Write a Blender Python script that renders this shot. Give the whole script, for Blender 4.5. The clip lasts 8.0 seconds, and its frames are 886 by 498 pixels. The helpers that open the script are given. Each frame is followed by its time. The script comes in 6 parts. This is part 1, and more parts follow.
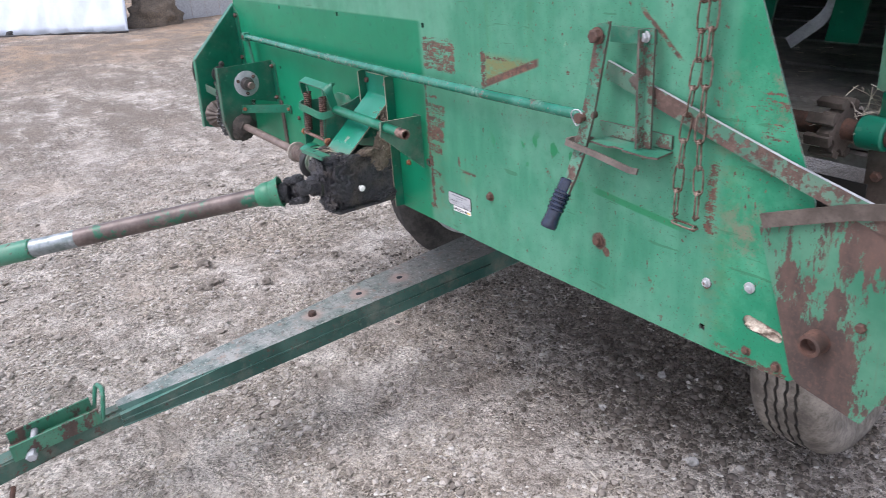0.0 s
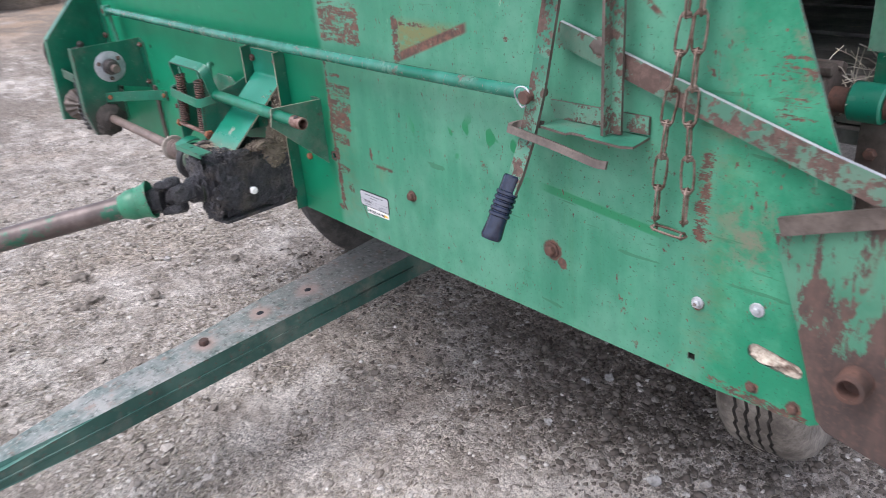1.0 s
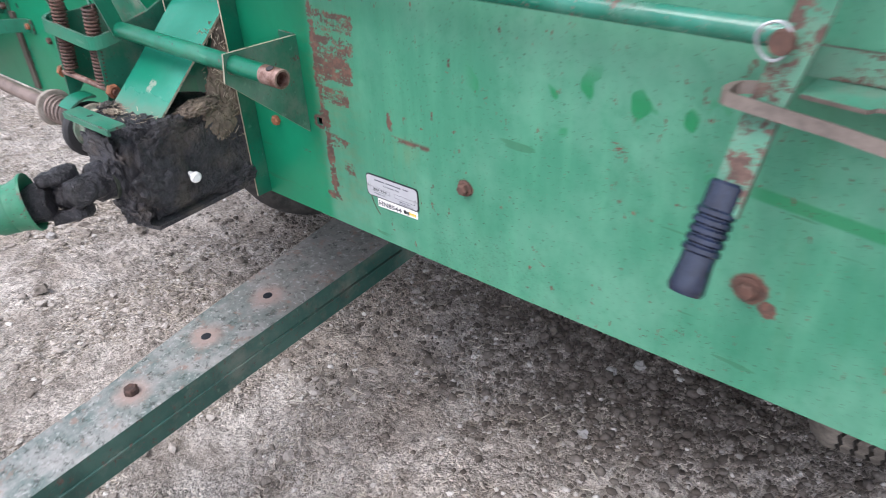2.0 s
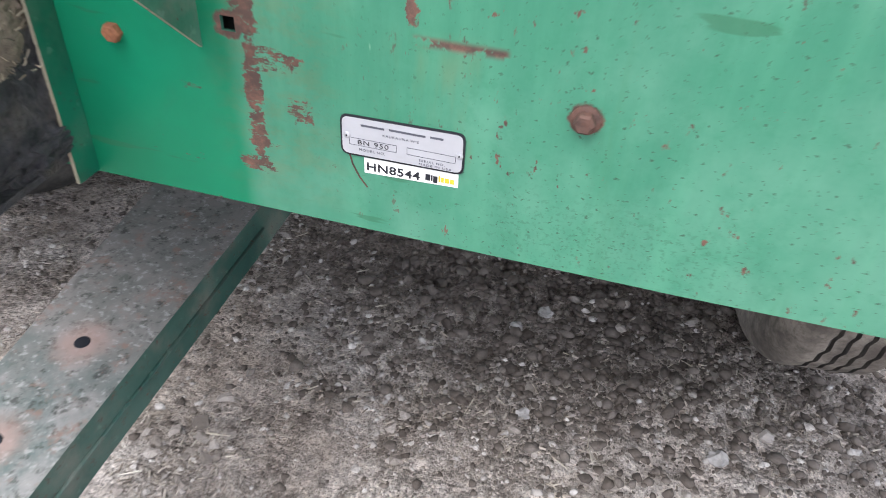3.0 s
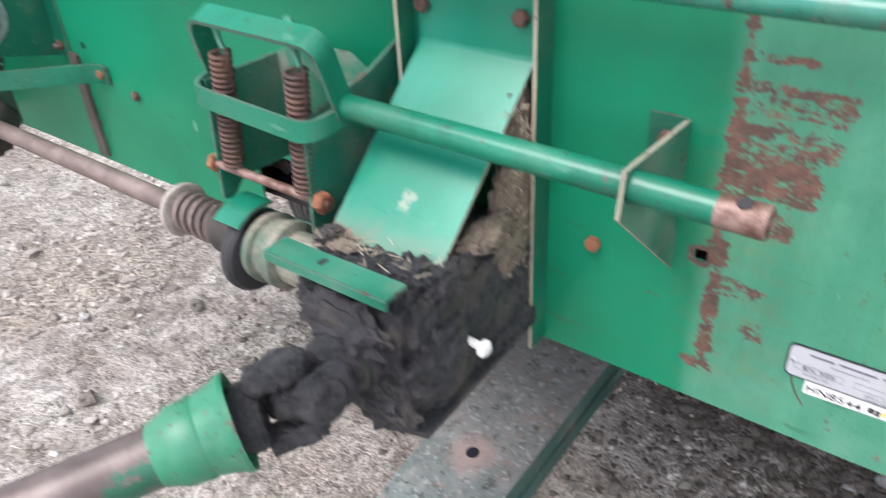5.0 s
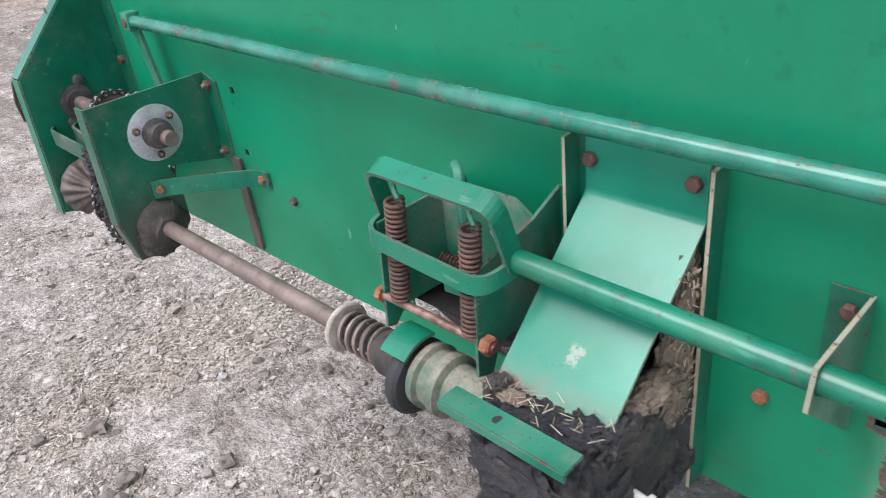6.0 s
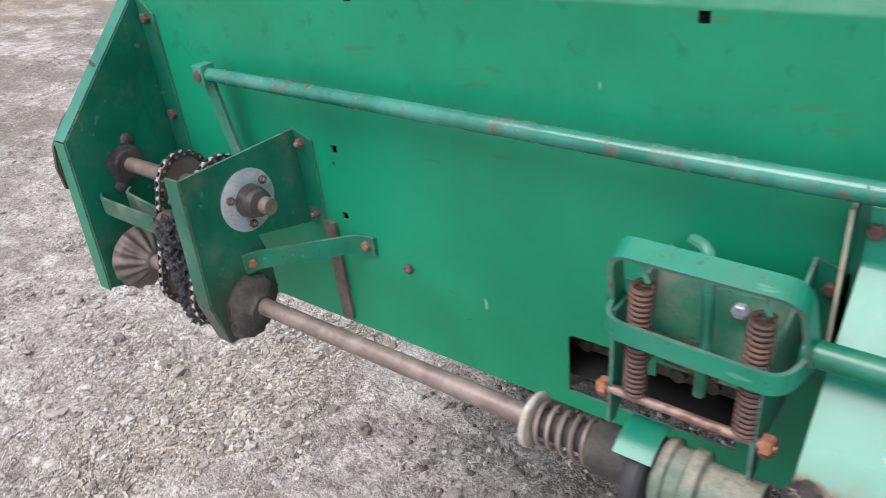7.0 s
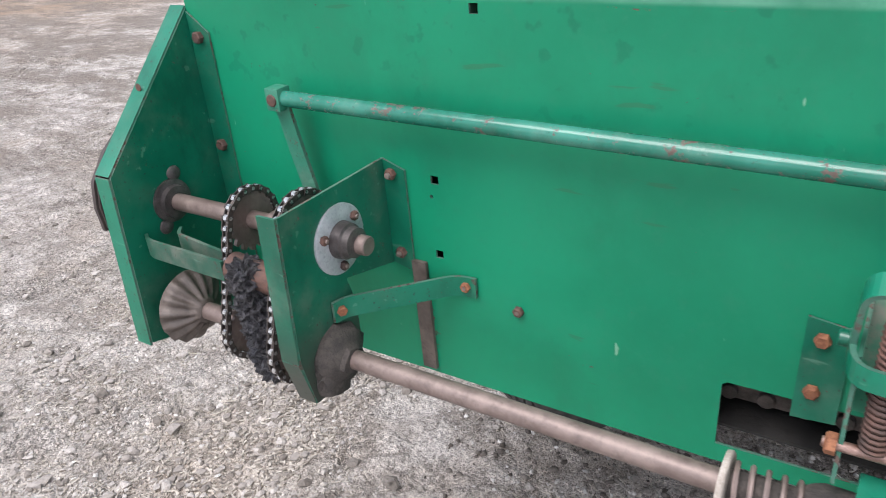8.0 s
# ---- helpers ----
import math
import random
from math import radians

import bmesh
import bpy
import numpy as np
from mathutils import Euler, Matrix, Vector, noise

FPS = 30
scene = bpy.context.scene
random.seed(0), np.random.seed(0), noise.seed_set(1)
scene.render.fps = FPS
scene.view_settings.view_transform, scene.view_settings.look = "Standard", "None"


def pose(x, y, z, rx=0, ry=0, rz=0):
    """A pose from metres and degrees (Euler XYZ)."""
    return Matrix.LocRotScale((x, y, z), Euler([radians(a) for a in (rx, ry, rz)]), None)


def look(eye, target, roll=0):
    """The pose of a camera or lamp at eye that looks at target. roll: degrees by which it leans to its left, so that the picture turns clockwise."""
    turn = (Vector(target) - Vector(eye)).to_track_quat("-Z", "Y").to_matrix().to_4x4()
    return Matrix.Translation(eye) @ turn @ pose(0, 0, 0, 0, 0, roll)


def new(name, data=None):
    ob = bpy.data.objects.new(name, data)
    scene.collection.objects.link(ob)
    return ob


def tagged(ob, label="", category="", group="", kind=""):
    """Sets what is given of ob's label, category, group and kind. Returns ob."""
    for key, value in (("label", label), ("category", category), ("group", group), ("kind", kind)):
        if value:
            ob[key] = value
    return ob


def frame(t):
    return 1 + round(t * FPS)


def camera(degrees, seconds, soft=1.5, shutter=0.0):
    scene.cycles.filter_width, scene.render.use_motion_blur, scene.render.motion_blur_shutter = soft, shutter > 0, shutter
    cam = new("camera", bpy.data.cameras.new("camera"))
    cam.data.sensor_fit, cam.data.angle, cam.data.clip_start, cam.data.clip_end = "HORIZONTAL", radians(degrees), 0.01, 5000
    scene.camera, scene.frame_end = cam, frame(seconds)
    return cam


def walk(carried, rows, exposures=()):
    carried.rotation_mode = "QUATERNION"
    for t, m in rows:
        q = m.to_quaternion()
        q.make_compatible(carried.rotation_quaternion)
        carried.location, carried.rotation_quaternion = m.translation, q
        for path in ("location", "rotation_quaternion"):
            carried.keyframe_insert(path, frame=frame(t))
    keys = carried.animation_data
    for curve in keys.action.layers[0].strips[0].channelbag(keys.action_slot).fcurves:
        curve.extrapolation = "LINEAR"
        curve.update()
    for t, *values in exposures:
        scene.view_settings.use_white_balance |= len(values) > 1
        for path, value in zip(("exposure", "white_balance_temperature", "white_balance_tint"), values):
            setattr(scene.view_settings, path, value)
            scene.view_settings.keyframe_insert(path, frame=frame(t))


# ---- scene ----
cam = camera(60.9, 8.0, 0.65, 0.35)
PATH = [
    (0, (1.475, -1.079, 1.56), (-0.08, -0.106, 0.763), -4.2),
    (0.5, (1.459, -0.973, 1.544), (-0.052, 0.05, 0.727), -4.8),
    (1, (1.179, -0.884, 1.484), (-0.222, 0.25, 0.618), -4.5),
    (1.2, (1.062, -0.845, 1.465), (-0.267, 0.35, 0.566), -3.8),
    (2.3, (0.374, -0.648, 1.336), (-0.58, 0.674, 0.178), -2.3),
    (2.5, (0.234, -0.622, 1.291), (-0.523, 0.785, 0.089), -0.7),
    (3, (0.032, -0.508, 1.169), (-0.374, 1.011, -0.068), 3.0),
    (3.5, (-0.034, -0.431, 1.108), (-0.357, 1.113, -0.122), 4.7),
    (4, (-0.049, -0.441, 1.145), (-0.514, 1.071, -0.079), 3.6),
    (4.5, (-0.085, -0.533, 1.24), (-0.867, 0.884, 0.066), -0.5),
    (5, (-0.113, -0.604, 1.335), (-1.165, 0.703, 0.245), -3.4),
    (5.2, (-0.138, -0.607, 1.375), (-1.272, 0.654, 0.314), -4.5),
    (6.3, (-0.239, -0.615, 1.465), (-1.519, 0.548, 0.459), -7.1),
    (6.5, (-0.305, -0.64, 1.466), (-1.555, 0.557, 0.462), -7.0),
    (7, (-0.519, -0.721, 1.501), (-1.647, 0.602, 0.513), -6.5),
    (7.5, (-0.685, -0.773, 1.493), (-1.719, 0.643, 0.53), -5.8),
    (8, (-0.789, -0.777, 1.472), (-1.792, 0.686, 0.548), -5.0),
]
EXPOSURE = [(0, 1.13, 6350, 17), (1.2, 1.19, 6370, 17), (2.5, 1.4, 6450, 15), (3.5, 1.58, 6550, 14), (4.2, 1.7, 6520, 14), (4.6, 1.66, 6510, 14), (5.2, 1.45, 6480, 14), (6.5, 1.26, 6420, 14), (8, 1.28, 6480, 14)]
walk(cam, [(t, look(eye, target, roll)) for t, eye, target, roll in PATH], EXPOSURE)

# ---- light: an overcast day ----
world = bpy.data.worlds.new("overcast_sky")
scene.world = world
world.use_nodes = True
wt = world.node_tree
sky = wt.nodes.new("ShaderNodeTexSky")
sky.sky_type, sky.sun_disc = "NISHITA", False
sky.sun_elevation, sky.sun_rotation = radians(60), radians(156)
sky.air_density, sky.dust_density, sky.ozone_density = 1.0, 1.5, 1.0
soft_sky = wt.nodes.new("ShaderNodeHueSaturation")
soft_sky.inputs["Saturation"].default_value = 0.5
wt.links.new(sky.outputs[0], soft_sky.inputs["Color"])
wt.links.new(soft_sky.outputs[0], wt.nodes["Background"].inputs[0])
wt.nodes["Background"].inputs[1].default_value = 0.14
sun = new("sun", bpy.data.lights.new("sun", "SUN"))
sun.data.energy, sun.data.angle, sun.data.color = 1.45, radians(38), (1.0, 0.985, 0.97)
sun.matrix_world = look((-1.6, -3.6, 7.0), (0, 0, 0))


# ---- materials ----
class Shade:
    """A node material, written as sums of textures."""

    def __init__(self, name, rough=0.6, metal=0.0):
        self.mat = bpy.data.materials.new(name)
        self.mat.use_nodes = True
        self.t = self.mat.node_tree
        self.b = self.t.nodes["Principled BSDF"]
        self.b.inputs["Roughness"].default_value = rough
        self.b.inputs["Metallic"].default_value = metal
        self.p = self.t.nodes.new("ShaderNodeTexCoord").outputs["Object"]
        s = self.t.nodes.new("ShaderNodeSeparateXYZ")
        self.put(s.inputs[0], self.p)
        self.x, self.y, self.z = self.at = tuple(s.outputs)

    def after(self, done):
        """Work out what follows after this value, so that few values are held at once."""
        self.x, self.z = self.hold(self.at[0], done), self.hold(self.at[2], done)

    def hold(self, v, done):
        n = self.t.nodes.new("ShaderNodeMath")
        n.operation = "MULTIPLY_ADD"
        self.put(n.inputs[0], done)
        n.inputs[1].default_value = 0.0
        self.put(n.inputs[2], v)
        return n.outputs[0]

    def put(self, socket, value):
        if isinstance(value, bpy.types.NodeSocket):
            self.t.links.new(value, socket)
        else:
            if isinstance(value, tuple) and len(value) == 3 and socket.type == "RGBA":
                value = (*value, 1.0)
            socket.default_value = value

    def math(self, op, a, b=0.0, clamp=False):
        n = self.t.nodes.new("ShaderNodeMath")
        n.operation, n.use_clamp = op, clamp
        self.put(n.inputs[0], a)
        self.put(n.inputs[1], b)
        return n.outputs[0]

    def step(self, v, lo, hi):
        n = self.t.nodes.new("ShaderNodeMapRange")
        n.interpolation_type = "SMOOTHSTEP"
        self.put(n.inputs[0], v)
        self.put(n.inputs[1], lo)
        self.put(n.inputs[2], hi)
        return n.outputs[0]

    def stretch(self, sx, sy, sz, shift=0.0):
        n = self.t.nodes.new("ShaderNodeMapping")
        self.put(n.inputs[0], self.p)
        n.inputs["Scale"].default_value = (sx, sy, sz)
        n.inputs["Location"].default_value = (shift, shift * 0.7, shift * 1.3)
        return n.outputs[0]

    def noise(self, scale, detail=5.0, rough=0.6, vec=None, shift=0.0):
        n = self.t.nodes.new("ShaderNodeTexNoise")
        self.put(n.inputs["Vector"], vec or (self.stretch(1, 1, 1, shift) if shift else self.p))
        n.inputs["Scale"].default_value, n.inputs["Detail"].default_value, n.inputs["Roughness"].default_value = scale, detail, rough
        return n.outputs[0]

    def cells(self, scale, vec=None, feature="F1"):
        n = self.t.nodes.new("ShaderNodeTexVoronoi")
        n.feature = feature
        self.put(n.inputs["Vector"], vec or self.p)
        n.inputs["Scale"].default_value = scale
        return n.outputs[0]

    def grains(self, scale, shift=0.0):
        """Cells of gravel: the distance from each one's middle, and a tone of its own."""
        n = self.t.nodes.new("ShaderNodeTexVoronoi")
        self.put(n.inputs["Vector"], self.stretch(1, 1, 1, shift))
        n.inputs["Scale"].default_value = scale
        return n.outputs["Distance"], n.outputs["Color"]

    def times(self, colour, factor):
        n = self.t.nodes.new("ShaderNodeVectorMath")
        n.operation = "SCALE"
        self.put(n.inputs[0], colour)
        self.put(n.inputs["Scale"], factor)
        return n.outputs[0]

    def island(self):
        return self.t.nodes.new("ShaderNodeNewGeometry").outputs["Random Per Island"]

    def box(self, x0, x1, z0, z1, soft=0.01):
        """One inside a rectangle of the panel's plane, fading out over soft metres."""
        a = self.math("MULTIPLY", self.step(self.x, x0 - soft, x0 + soft), self.step(self.x, x1 + soft, x1 - soft))
        b = self.math("MULTIPLY", self.step(self.z, z0 - soft, z0 + soft), self.step(self.z, z1 + soft, z1 - soft))
        return self.math("MULTIPLY", a, b)

    def near(self, cx, cz, r, ragged=0.012, scale=70.0):
        """One within r of a point of the panel's plane, with a ragged rim."""
        dx, dz = self.math("SUBTRACT", self.x, cx), self.math("SUBTRACT", self.z, cz)
        d = self.math("SQRT", self.math("ADD", self.math("MULTIPLY", dx, dx), self.math("MULTIPLY", dz, dz)))
        d = self.math("ADD", d, self.math("MULTIPLY", self.math("SUBTRACT", self.noise(scale, 5, 0.7), 0.5), ragged * 2))
        return self.step(d, r, r * 0.75)

    def mix(self, f, a, b):
        n = self.t.nodes.new("ShaderNodeMix")
        n.data_type = "RGBA"
        self.put(n.inputs[0], f)
        self.put(n.inputs[6], a)
        self.put(n.inputs[7], b)
        return n.outputs[2]

    def bump(self, height, strength=0.4, depth=0.002):
        n = self.t.nodes.new("ShaderNodeBump")
        n.inputs["Strength"].default_value, n.inputs["Distance"].default_value = strength, depth
        self.put(n.inputs["Height"], height)
        self.put(self.b.inputs["Normal"], n.outputs[0])

    def done(self, colour, rough=None, metal=None):
        self.put(self.b.inputs["Base Color"], colour)
        if rough is not None:
            self.put(self.b.inputs["Roughness"], rough)
        if metal is not None:
            self.put(self.b.inputs["Metallic"], metal)
        return self.mat


RUST_DARK, RUST_MID, RUST_RED = (0.05, 0.032, 0.027), (0.105, 0.065, 0.053), (0.17, 0.085, 0.062)


def rust_tone(s, last=RUST_RED):
    return s.mix(s.step(s.noise(75, 6, 0.75, shift=3.1), 0.4, 0.68), s.mix(s.noise(14, 4, shift=1.7), RUST_DARK, RUST_MID), last)


def panel_paint():
    s = Shade("panel_paint", 0.38)
    s.b.inputs["Specular IOR Level"].default_value = 0.36
    wave = s.math("MULTIPLY", s.math("SUBTRACT", s.noise(7, 4), 0.5), 0.05)
    edge = s.math("ADD", s.x, wave)
    shielded = s.math("MULTIPLY", s.step(s.math("ADD", s.x, s.math("MULTIPLY", wave, 0.5)), -0.272, -0.3), s.step(s.z, 1.326, 1.319))
    right = s.step(edge, 0.675, 0.705)
    cloud = s.step(s.noise(5.5, 6, 0.65, shift=2.2), 0.36, 0.68)
    faded = s.mix(cloud, (0.04, 0.2, 0.122), (0.092, 0.265, 0.18))
    streak = s.step(s.noise(30, 5, 0.6, vec=s.stretch(1, 1, 0.12, 5.0)), 0.4, 0.75)
    faded = s.mix(s.math("MULTIPLY", streak, 0.35), faded, (0.095, 0.33, 0.205))
    deep = s.mix(s.step(s.noise(2.2, 5, 0.6, shift=8.0), 0.35, 0.68), (0.0005, 0.147, 0.072), (0.002, 0.2, 0.1))
    blotch = s.math("MULTIPLY", s.step(s.noise(34, 3, 0.5, shift=11.0), 0.6, 0.68), s.step(s.z, 1.08, 1.3))
    deep = s.mix(s.math("MULTIPLY", blotch, 0.5), deep, (0.001, 0.1, 0.055))
    side = s.mix(s.step(s.noise(9, 6, 0.7, shift=4.0), 0.4, 0.7), (0.012, 0.19, 0.1), (0.06, 0.28, 0.165))
    colour = s.mix(right, s.mix(shielded, faded, deep), side)
    # darker leaf-shaped prints and the long fresh streak
    prints = s.math("MULTIPLY", s.box(0.02, 0.34, 1.02, 1.1, 0.02), s.step(s.noise(17, 2, 0.4, vec=s.stretch(1.4, 1, 0.9, 1.0)), 0.6, 0.63))
    band = s.math("ABSOLUTE", s.math("SUBTRACT", s.z, s.math("SUBTRACT", 1.045, s.math("MULTIPLY", s.x, 0.08))))
    streaky = s.math("MULTIPLY", s.math("MULTIPLY", s.step(band, 0.009, 0.005), s.box(0.37, 0.6, 0.9, 1.2, 0.02)), 0.8)
    s.after(streaky)
    colour = s.mix(s.math("MAXIMUM", prints, streaky), colour, (0.012, 0.19, 0.075))
    grain = s.noise(48, 6, 0.7, shift=14.0)
    colour = s.mix(s.math("MULTIPLY", s.step(grain, 0.5, 0.72), 0.3), colour, (0.02, 0.17, 0.09))
    drip = s.math("MULTIPLY", s.step(s.noise(20, 5, 0.65, vec=s.stretch(1, 1, 0.06, 21.0)), 0.55, 0.7), s.step(edge, -0.45, 0.0))
    colour = s.mix(s.math("MULTIPLY", drip, 0.3), colour, (0.05, 0.17, 0.08))
    # rust where the paint has flaked away
    fine = s.noise(230, 5, 0.75, vec=s.stretch(0.8, 1, 1.0, 6.0))
    blocks = s.noise(58, 7, 0.75, vec=s.stretch(0.6, 1, 1.2, 2.6))
    bands = s.noise(42, 6, 0.72, vec=s.stretch(0.28, 1, 1.9, 7.3))
    flake = s.math("ADD", s.math("MULTIPLY", fine, 0.36), s.math("ADD", s.math("MULTIPLY", blocks, 0.3), s.math("MULTIPLY", bands, 0.49)))
    rust = 0.0
    s.after(flake)
    for x0, x1, z0, z1, soft, limit in (
        (-0.284, -0.125, 1.195, 1.29, 0.006, 0.5),
        (-0.284, -0.186, 1.075, 1.112, 0.006, 0.49),
        (-0.284, -0.19, 1.045, 1.08, 0.006, 0.5),
        (-0.284, -0.2, 1.0, 1.052, 0.006, 0.46),
        (-0.278, -0.212, 0.965, 1.0, 0.006, 0.49),
        (-0.285, -0.222, 1.122, 1.136, 0.003, 0.5),
        (-0.286, -0.27, 0.93, 1.17, 0.004, 0.44),
        (-0.277, -0.225, 0.895, 0.925, 0.006, 0.47),
        (-0.281, -0.266, 0.8, 0.96, 0.003, 0.42),
        (-0.25, -0.215, 0.845, 0.878, 0.006, 0.5),
        (-0.298, -0.262, 0.797, 0.82, 0.005, 0.46),
        (-0.298, -0.28, 0.92, 0.95, 0.004, 0.5),
        (-0.02, 0.004, 1.18, 1.28, 0.004, 0.45),
        (0.0, 0.15, 1.252, 1.264, 0.004, 0.5),
        (-0.142, -0.132, 0.955, 0.985, 0.002, 0.45),
        (-0.105, -0.088, 1.02, 1.04, 0.006, 0.55),
        (-0.075, -0.06, 0.99, 1.015, 0.006, 0.54),
        (-0.094, -0.082, 1.075, 1.09, 0.003, 0.5),
        (0.04, 0.06, 0.93, 0.95, 0.008, 0.54),
        (0.36, 0.42, 0.85, 0.93, 0.03, 0.55),
        (0.715, 0.83, 1.16, 1.31, 0.04, 0.52),
        (0.65, 0.684, 1.0, 1.15, 0.012, 0.48),
        (0.7, 0.76, 1.06, 1.09, 0.03, 0.55),
        (0.69, 0.85, 0.774, 0.794, 0.006, 0.44),
        (0.655, 0.69, 0.87, 0.945, 0.02, 0.58),
        (-1.75, 0.7, 0.755, 0.763, 0.003, 0.55),
        (-1.4, -0.5, 1.312, 1.324, 0.004, 0.57),
        (-1.37, -1.34, 0.78, 0.935, 0.01, 0.52),
        (0.11, 0.15, 0.9, 0.95, 0.02, 0.56),
        (0.2, 0.24, 1.0, 1.06, 0.01, 0.56),
        (0.28, 0.3, 1.24, 1.27, 0.006, 0.5),
        (0.78, 0.82, 1.11, 1.14, 0.02, 0.52),
    ):
        torn = s.math("ADD", flake, s.math("MULTIPLY", s.math("SUBTRACT", s.box(x0, x1, z0, z1, soft * 1.4 + 0.004), 1.0), 0.24))
        rust = s.math("MAXIMUM", rust, s.step(torn, limit + 0.046, limit + 0.064))
        s.after(rust)
    rust = s.math("MULTIPLY", rust, s.step(s.noise(95, 6, 0.75, vec=s.stretch(0.55, 1, 1.3, 41.0)), 0.4, 0.46))
    slant = s.math("SUBTRACT", s.z, s.math("MULTIPLY", s.x, 0.36))
    tri = s.step(s.math("ABSOLUTE", s.math("SUBTRACT", slant, 1.194)), 0.012, 0.006)
    tri = s.math("MULTIPLY", s.math("MULTIPLY", tri, s.box(0.0, 0.195, 1.15, 1.275, 0.008)), s.step(blocks, 0.28, 0.42))
    rust = s.math("MAXIMUM", rust, tri)
    s.after(rust)
    trail = s.math("ABSOLUTE", s.math("SUBTRACT", s.z, s.math("SUBTRACT", 1.768, s.math("MULTIPLY", s.math("ADD", s.x, wave), 0.78))))
    trail = s.math("MULTIPLY", s.math("MULTIPLY", s.step(trail, 0.009, 0.003), s.box(0.485, 0.59, 1.31, 1.405, 0.006)), s.step(blocks, 0.4, 0.5))
    rust = s.math("MAXIMUM", rust, trail)
    tri_fill = s.math("MULTIPLY", s.box(0.0, 0.19, 1.2, 1.262, 0.012), s.step(slant, 1.18, 1.2))
    colour = s.mix(s.math("MULTIPLY", tri_fill, s.step(blocks, 0.3, 0.55)), colour, (0.15, 0.16, 0.07))
    s.after(tri_fill)
    scratch = s.math("MULTIPLY", s.box(-0.135, -0.062, 0.9405, 0.9475, 0.003), s.step(s.noise(60, 3), 0.38, 0.46))
    rust = s.math("MAXIMUM", rust, scratch)
    s.after(rust)
    for cx, cz, r in ((0.0, 0.905, 0.0145), (0.388, 0.904, 0.022), (0.766, 0.804, 0.011), (0.828, 0.799, 0.012), (0.671, 0.905, 0.012), (-0.29, 0.933, 0.014), (0.41, 0.884, 0.012)):
        rust = s.math("MAXIMUM", rust, s.near(cx, cz, r, 0.008))
        s.after(rust)
    flecks = s.noise(105, 5, 0.65, vec=s.stretch(1.0, 1, 0.55, 9.0))
    zone = s.math("MULTIPLY", s.step(s.noise(9, 4, 0.7, shift=7.7), 0.5, 0.7), 0.1)
    rust = s.math("MAXIMUM", rust, s.math("MULTIPLY", s.step(flecks, s.math("SUBTRACT", 0.655, zone), 0.675), s.step(s.x, -0.3, -0.05)))
    s.after(rust)
    # thin brown staining round the flakes, pale scuffs
    halo = s.math("MULTIPLY", s.math("MAXIMUM", s.box(-0.3, -0.2, 0.78, 1.1, 0.03), s.box(0.655, 0.72, 0.8, 1.2, 0.03)), s.step(blocks, 0.42, 0.62))
    colour = s.mix(s.math("MULTIPLY", halo, 0.22), colour, (0.17, 0.13, 0.055))
    s.after(halo)
    pink = s.math("MULTIPLY", s.box(0.69, 0.9, 0.95, 1.35, 0.06), s.step(s.noise(11, 7, 0.75, shift=31.0), 0.5, 0.66))
    colour = s.mix(s.math("MULTIPLY", pink, 0.75), colour, (0.2, 0.145, 0.115))
    s.after(pink)
    runs = s.math("MULTIPLY", s.box(-0.16, -0.07, 0.84, 0.94, 0.02), s.step(s.noise(26, 4, 0.6, vec=s.stretch(1, 1, 0.2, 17.0)), 0.5, 0.7))
    colour = s.mix(s.math("MULTIPLY", runs, 0.25), colour, (0.17, 0.16, 0.06))
    nick = s.step(s.noise(46, 3, 0.5, vec=s.stretch(0.16, 1, 1.2, 23.0)), 0.69, 0.72)
    colour = s.mix(s.math("MULTIPLY", nick, 0.55), colour, (0.03, 0.12, 0.06))
    smear = s.step(s.noise(4, 7, 0.72, vec=s.stretch(1, 1, 0.6, 27.0)), 0.5, 0.7)
    colour = s.mix(s.math("MULTIPLY", smear, 0.28), colour, (0.004, 0.1, 0.05))
    scuff = s.step(s.noise(55, 3, 0.5, vec=s.stretch(1, 1, 0.3, 12.0)), 0.72, 0.76)
    colour = s.mix(s.math("MULTIPLY", scuff, 0.5), colour, (0.25, 0.42, 0.3))
    speck = s.step(s.noise(230, 3, 0.6, vec=s.stretch(0.8, 1, 1.0, 15.0)), 0.628, 0.66)
    colour = s.mix(s.math("MULTIPLY", speck, s.math("MULTIPLY", s.step(edge, -0.3, 0.0), 0.7)), colour, (0.03, 0.05, 0.03))
    s.after(runs)
    moss = s.math("MULTIPLY", s.box(-0.07, 0.15, 0.76, 0.83, 0.03), s.step(s.noise(210, 4, 0.7, shift=19.0), 0.52, 0.62))
    colour = s.mix(s.math("MULTIPLY", moss, 0.4), colour, (0.03, 0.1, 0.06))
    colour = s.mix(rust, colour, rust_tone(s))
    rough = s.math("ADD", s.math("MULTIPLY", rust, 0.4), s.math("ADD", s.math("MULTIPLY", s.noise(12, 4, shift=5.5), 0.16), 0.3))
    s.bump(s.math("ADD", s.math("MULTIPLY", rust, -0.6), s.math("MULTIPLY", s.noise(3, 3), 2.0)), 0.35, 0.0012)
    return s.done(colour, rough)


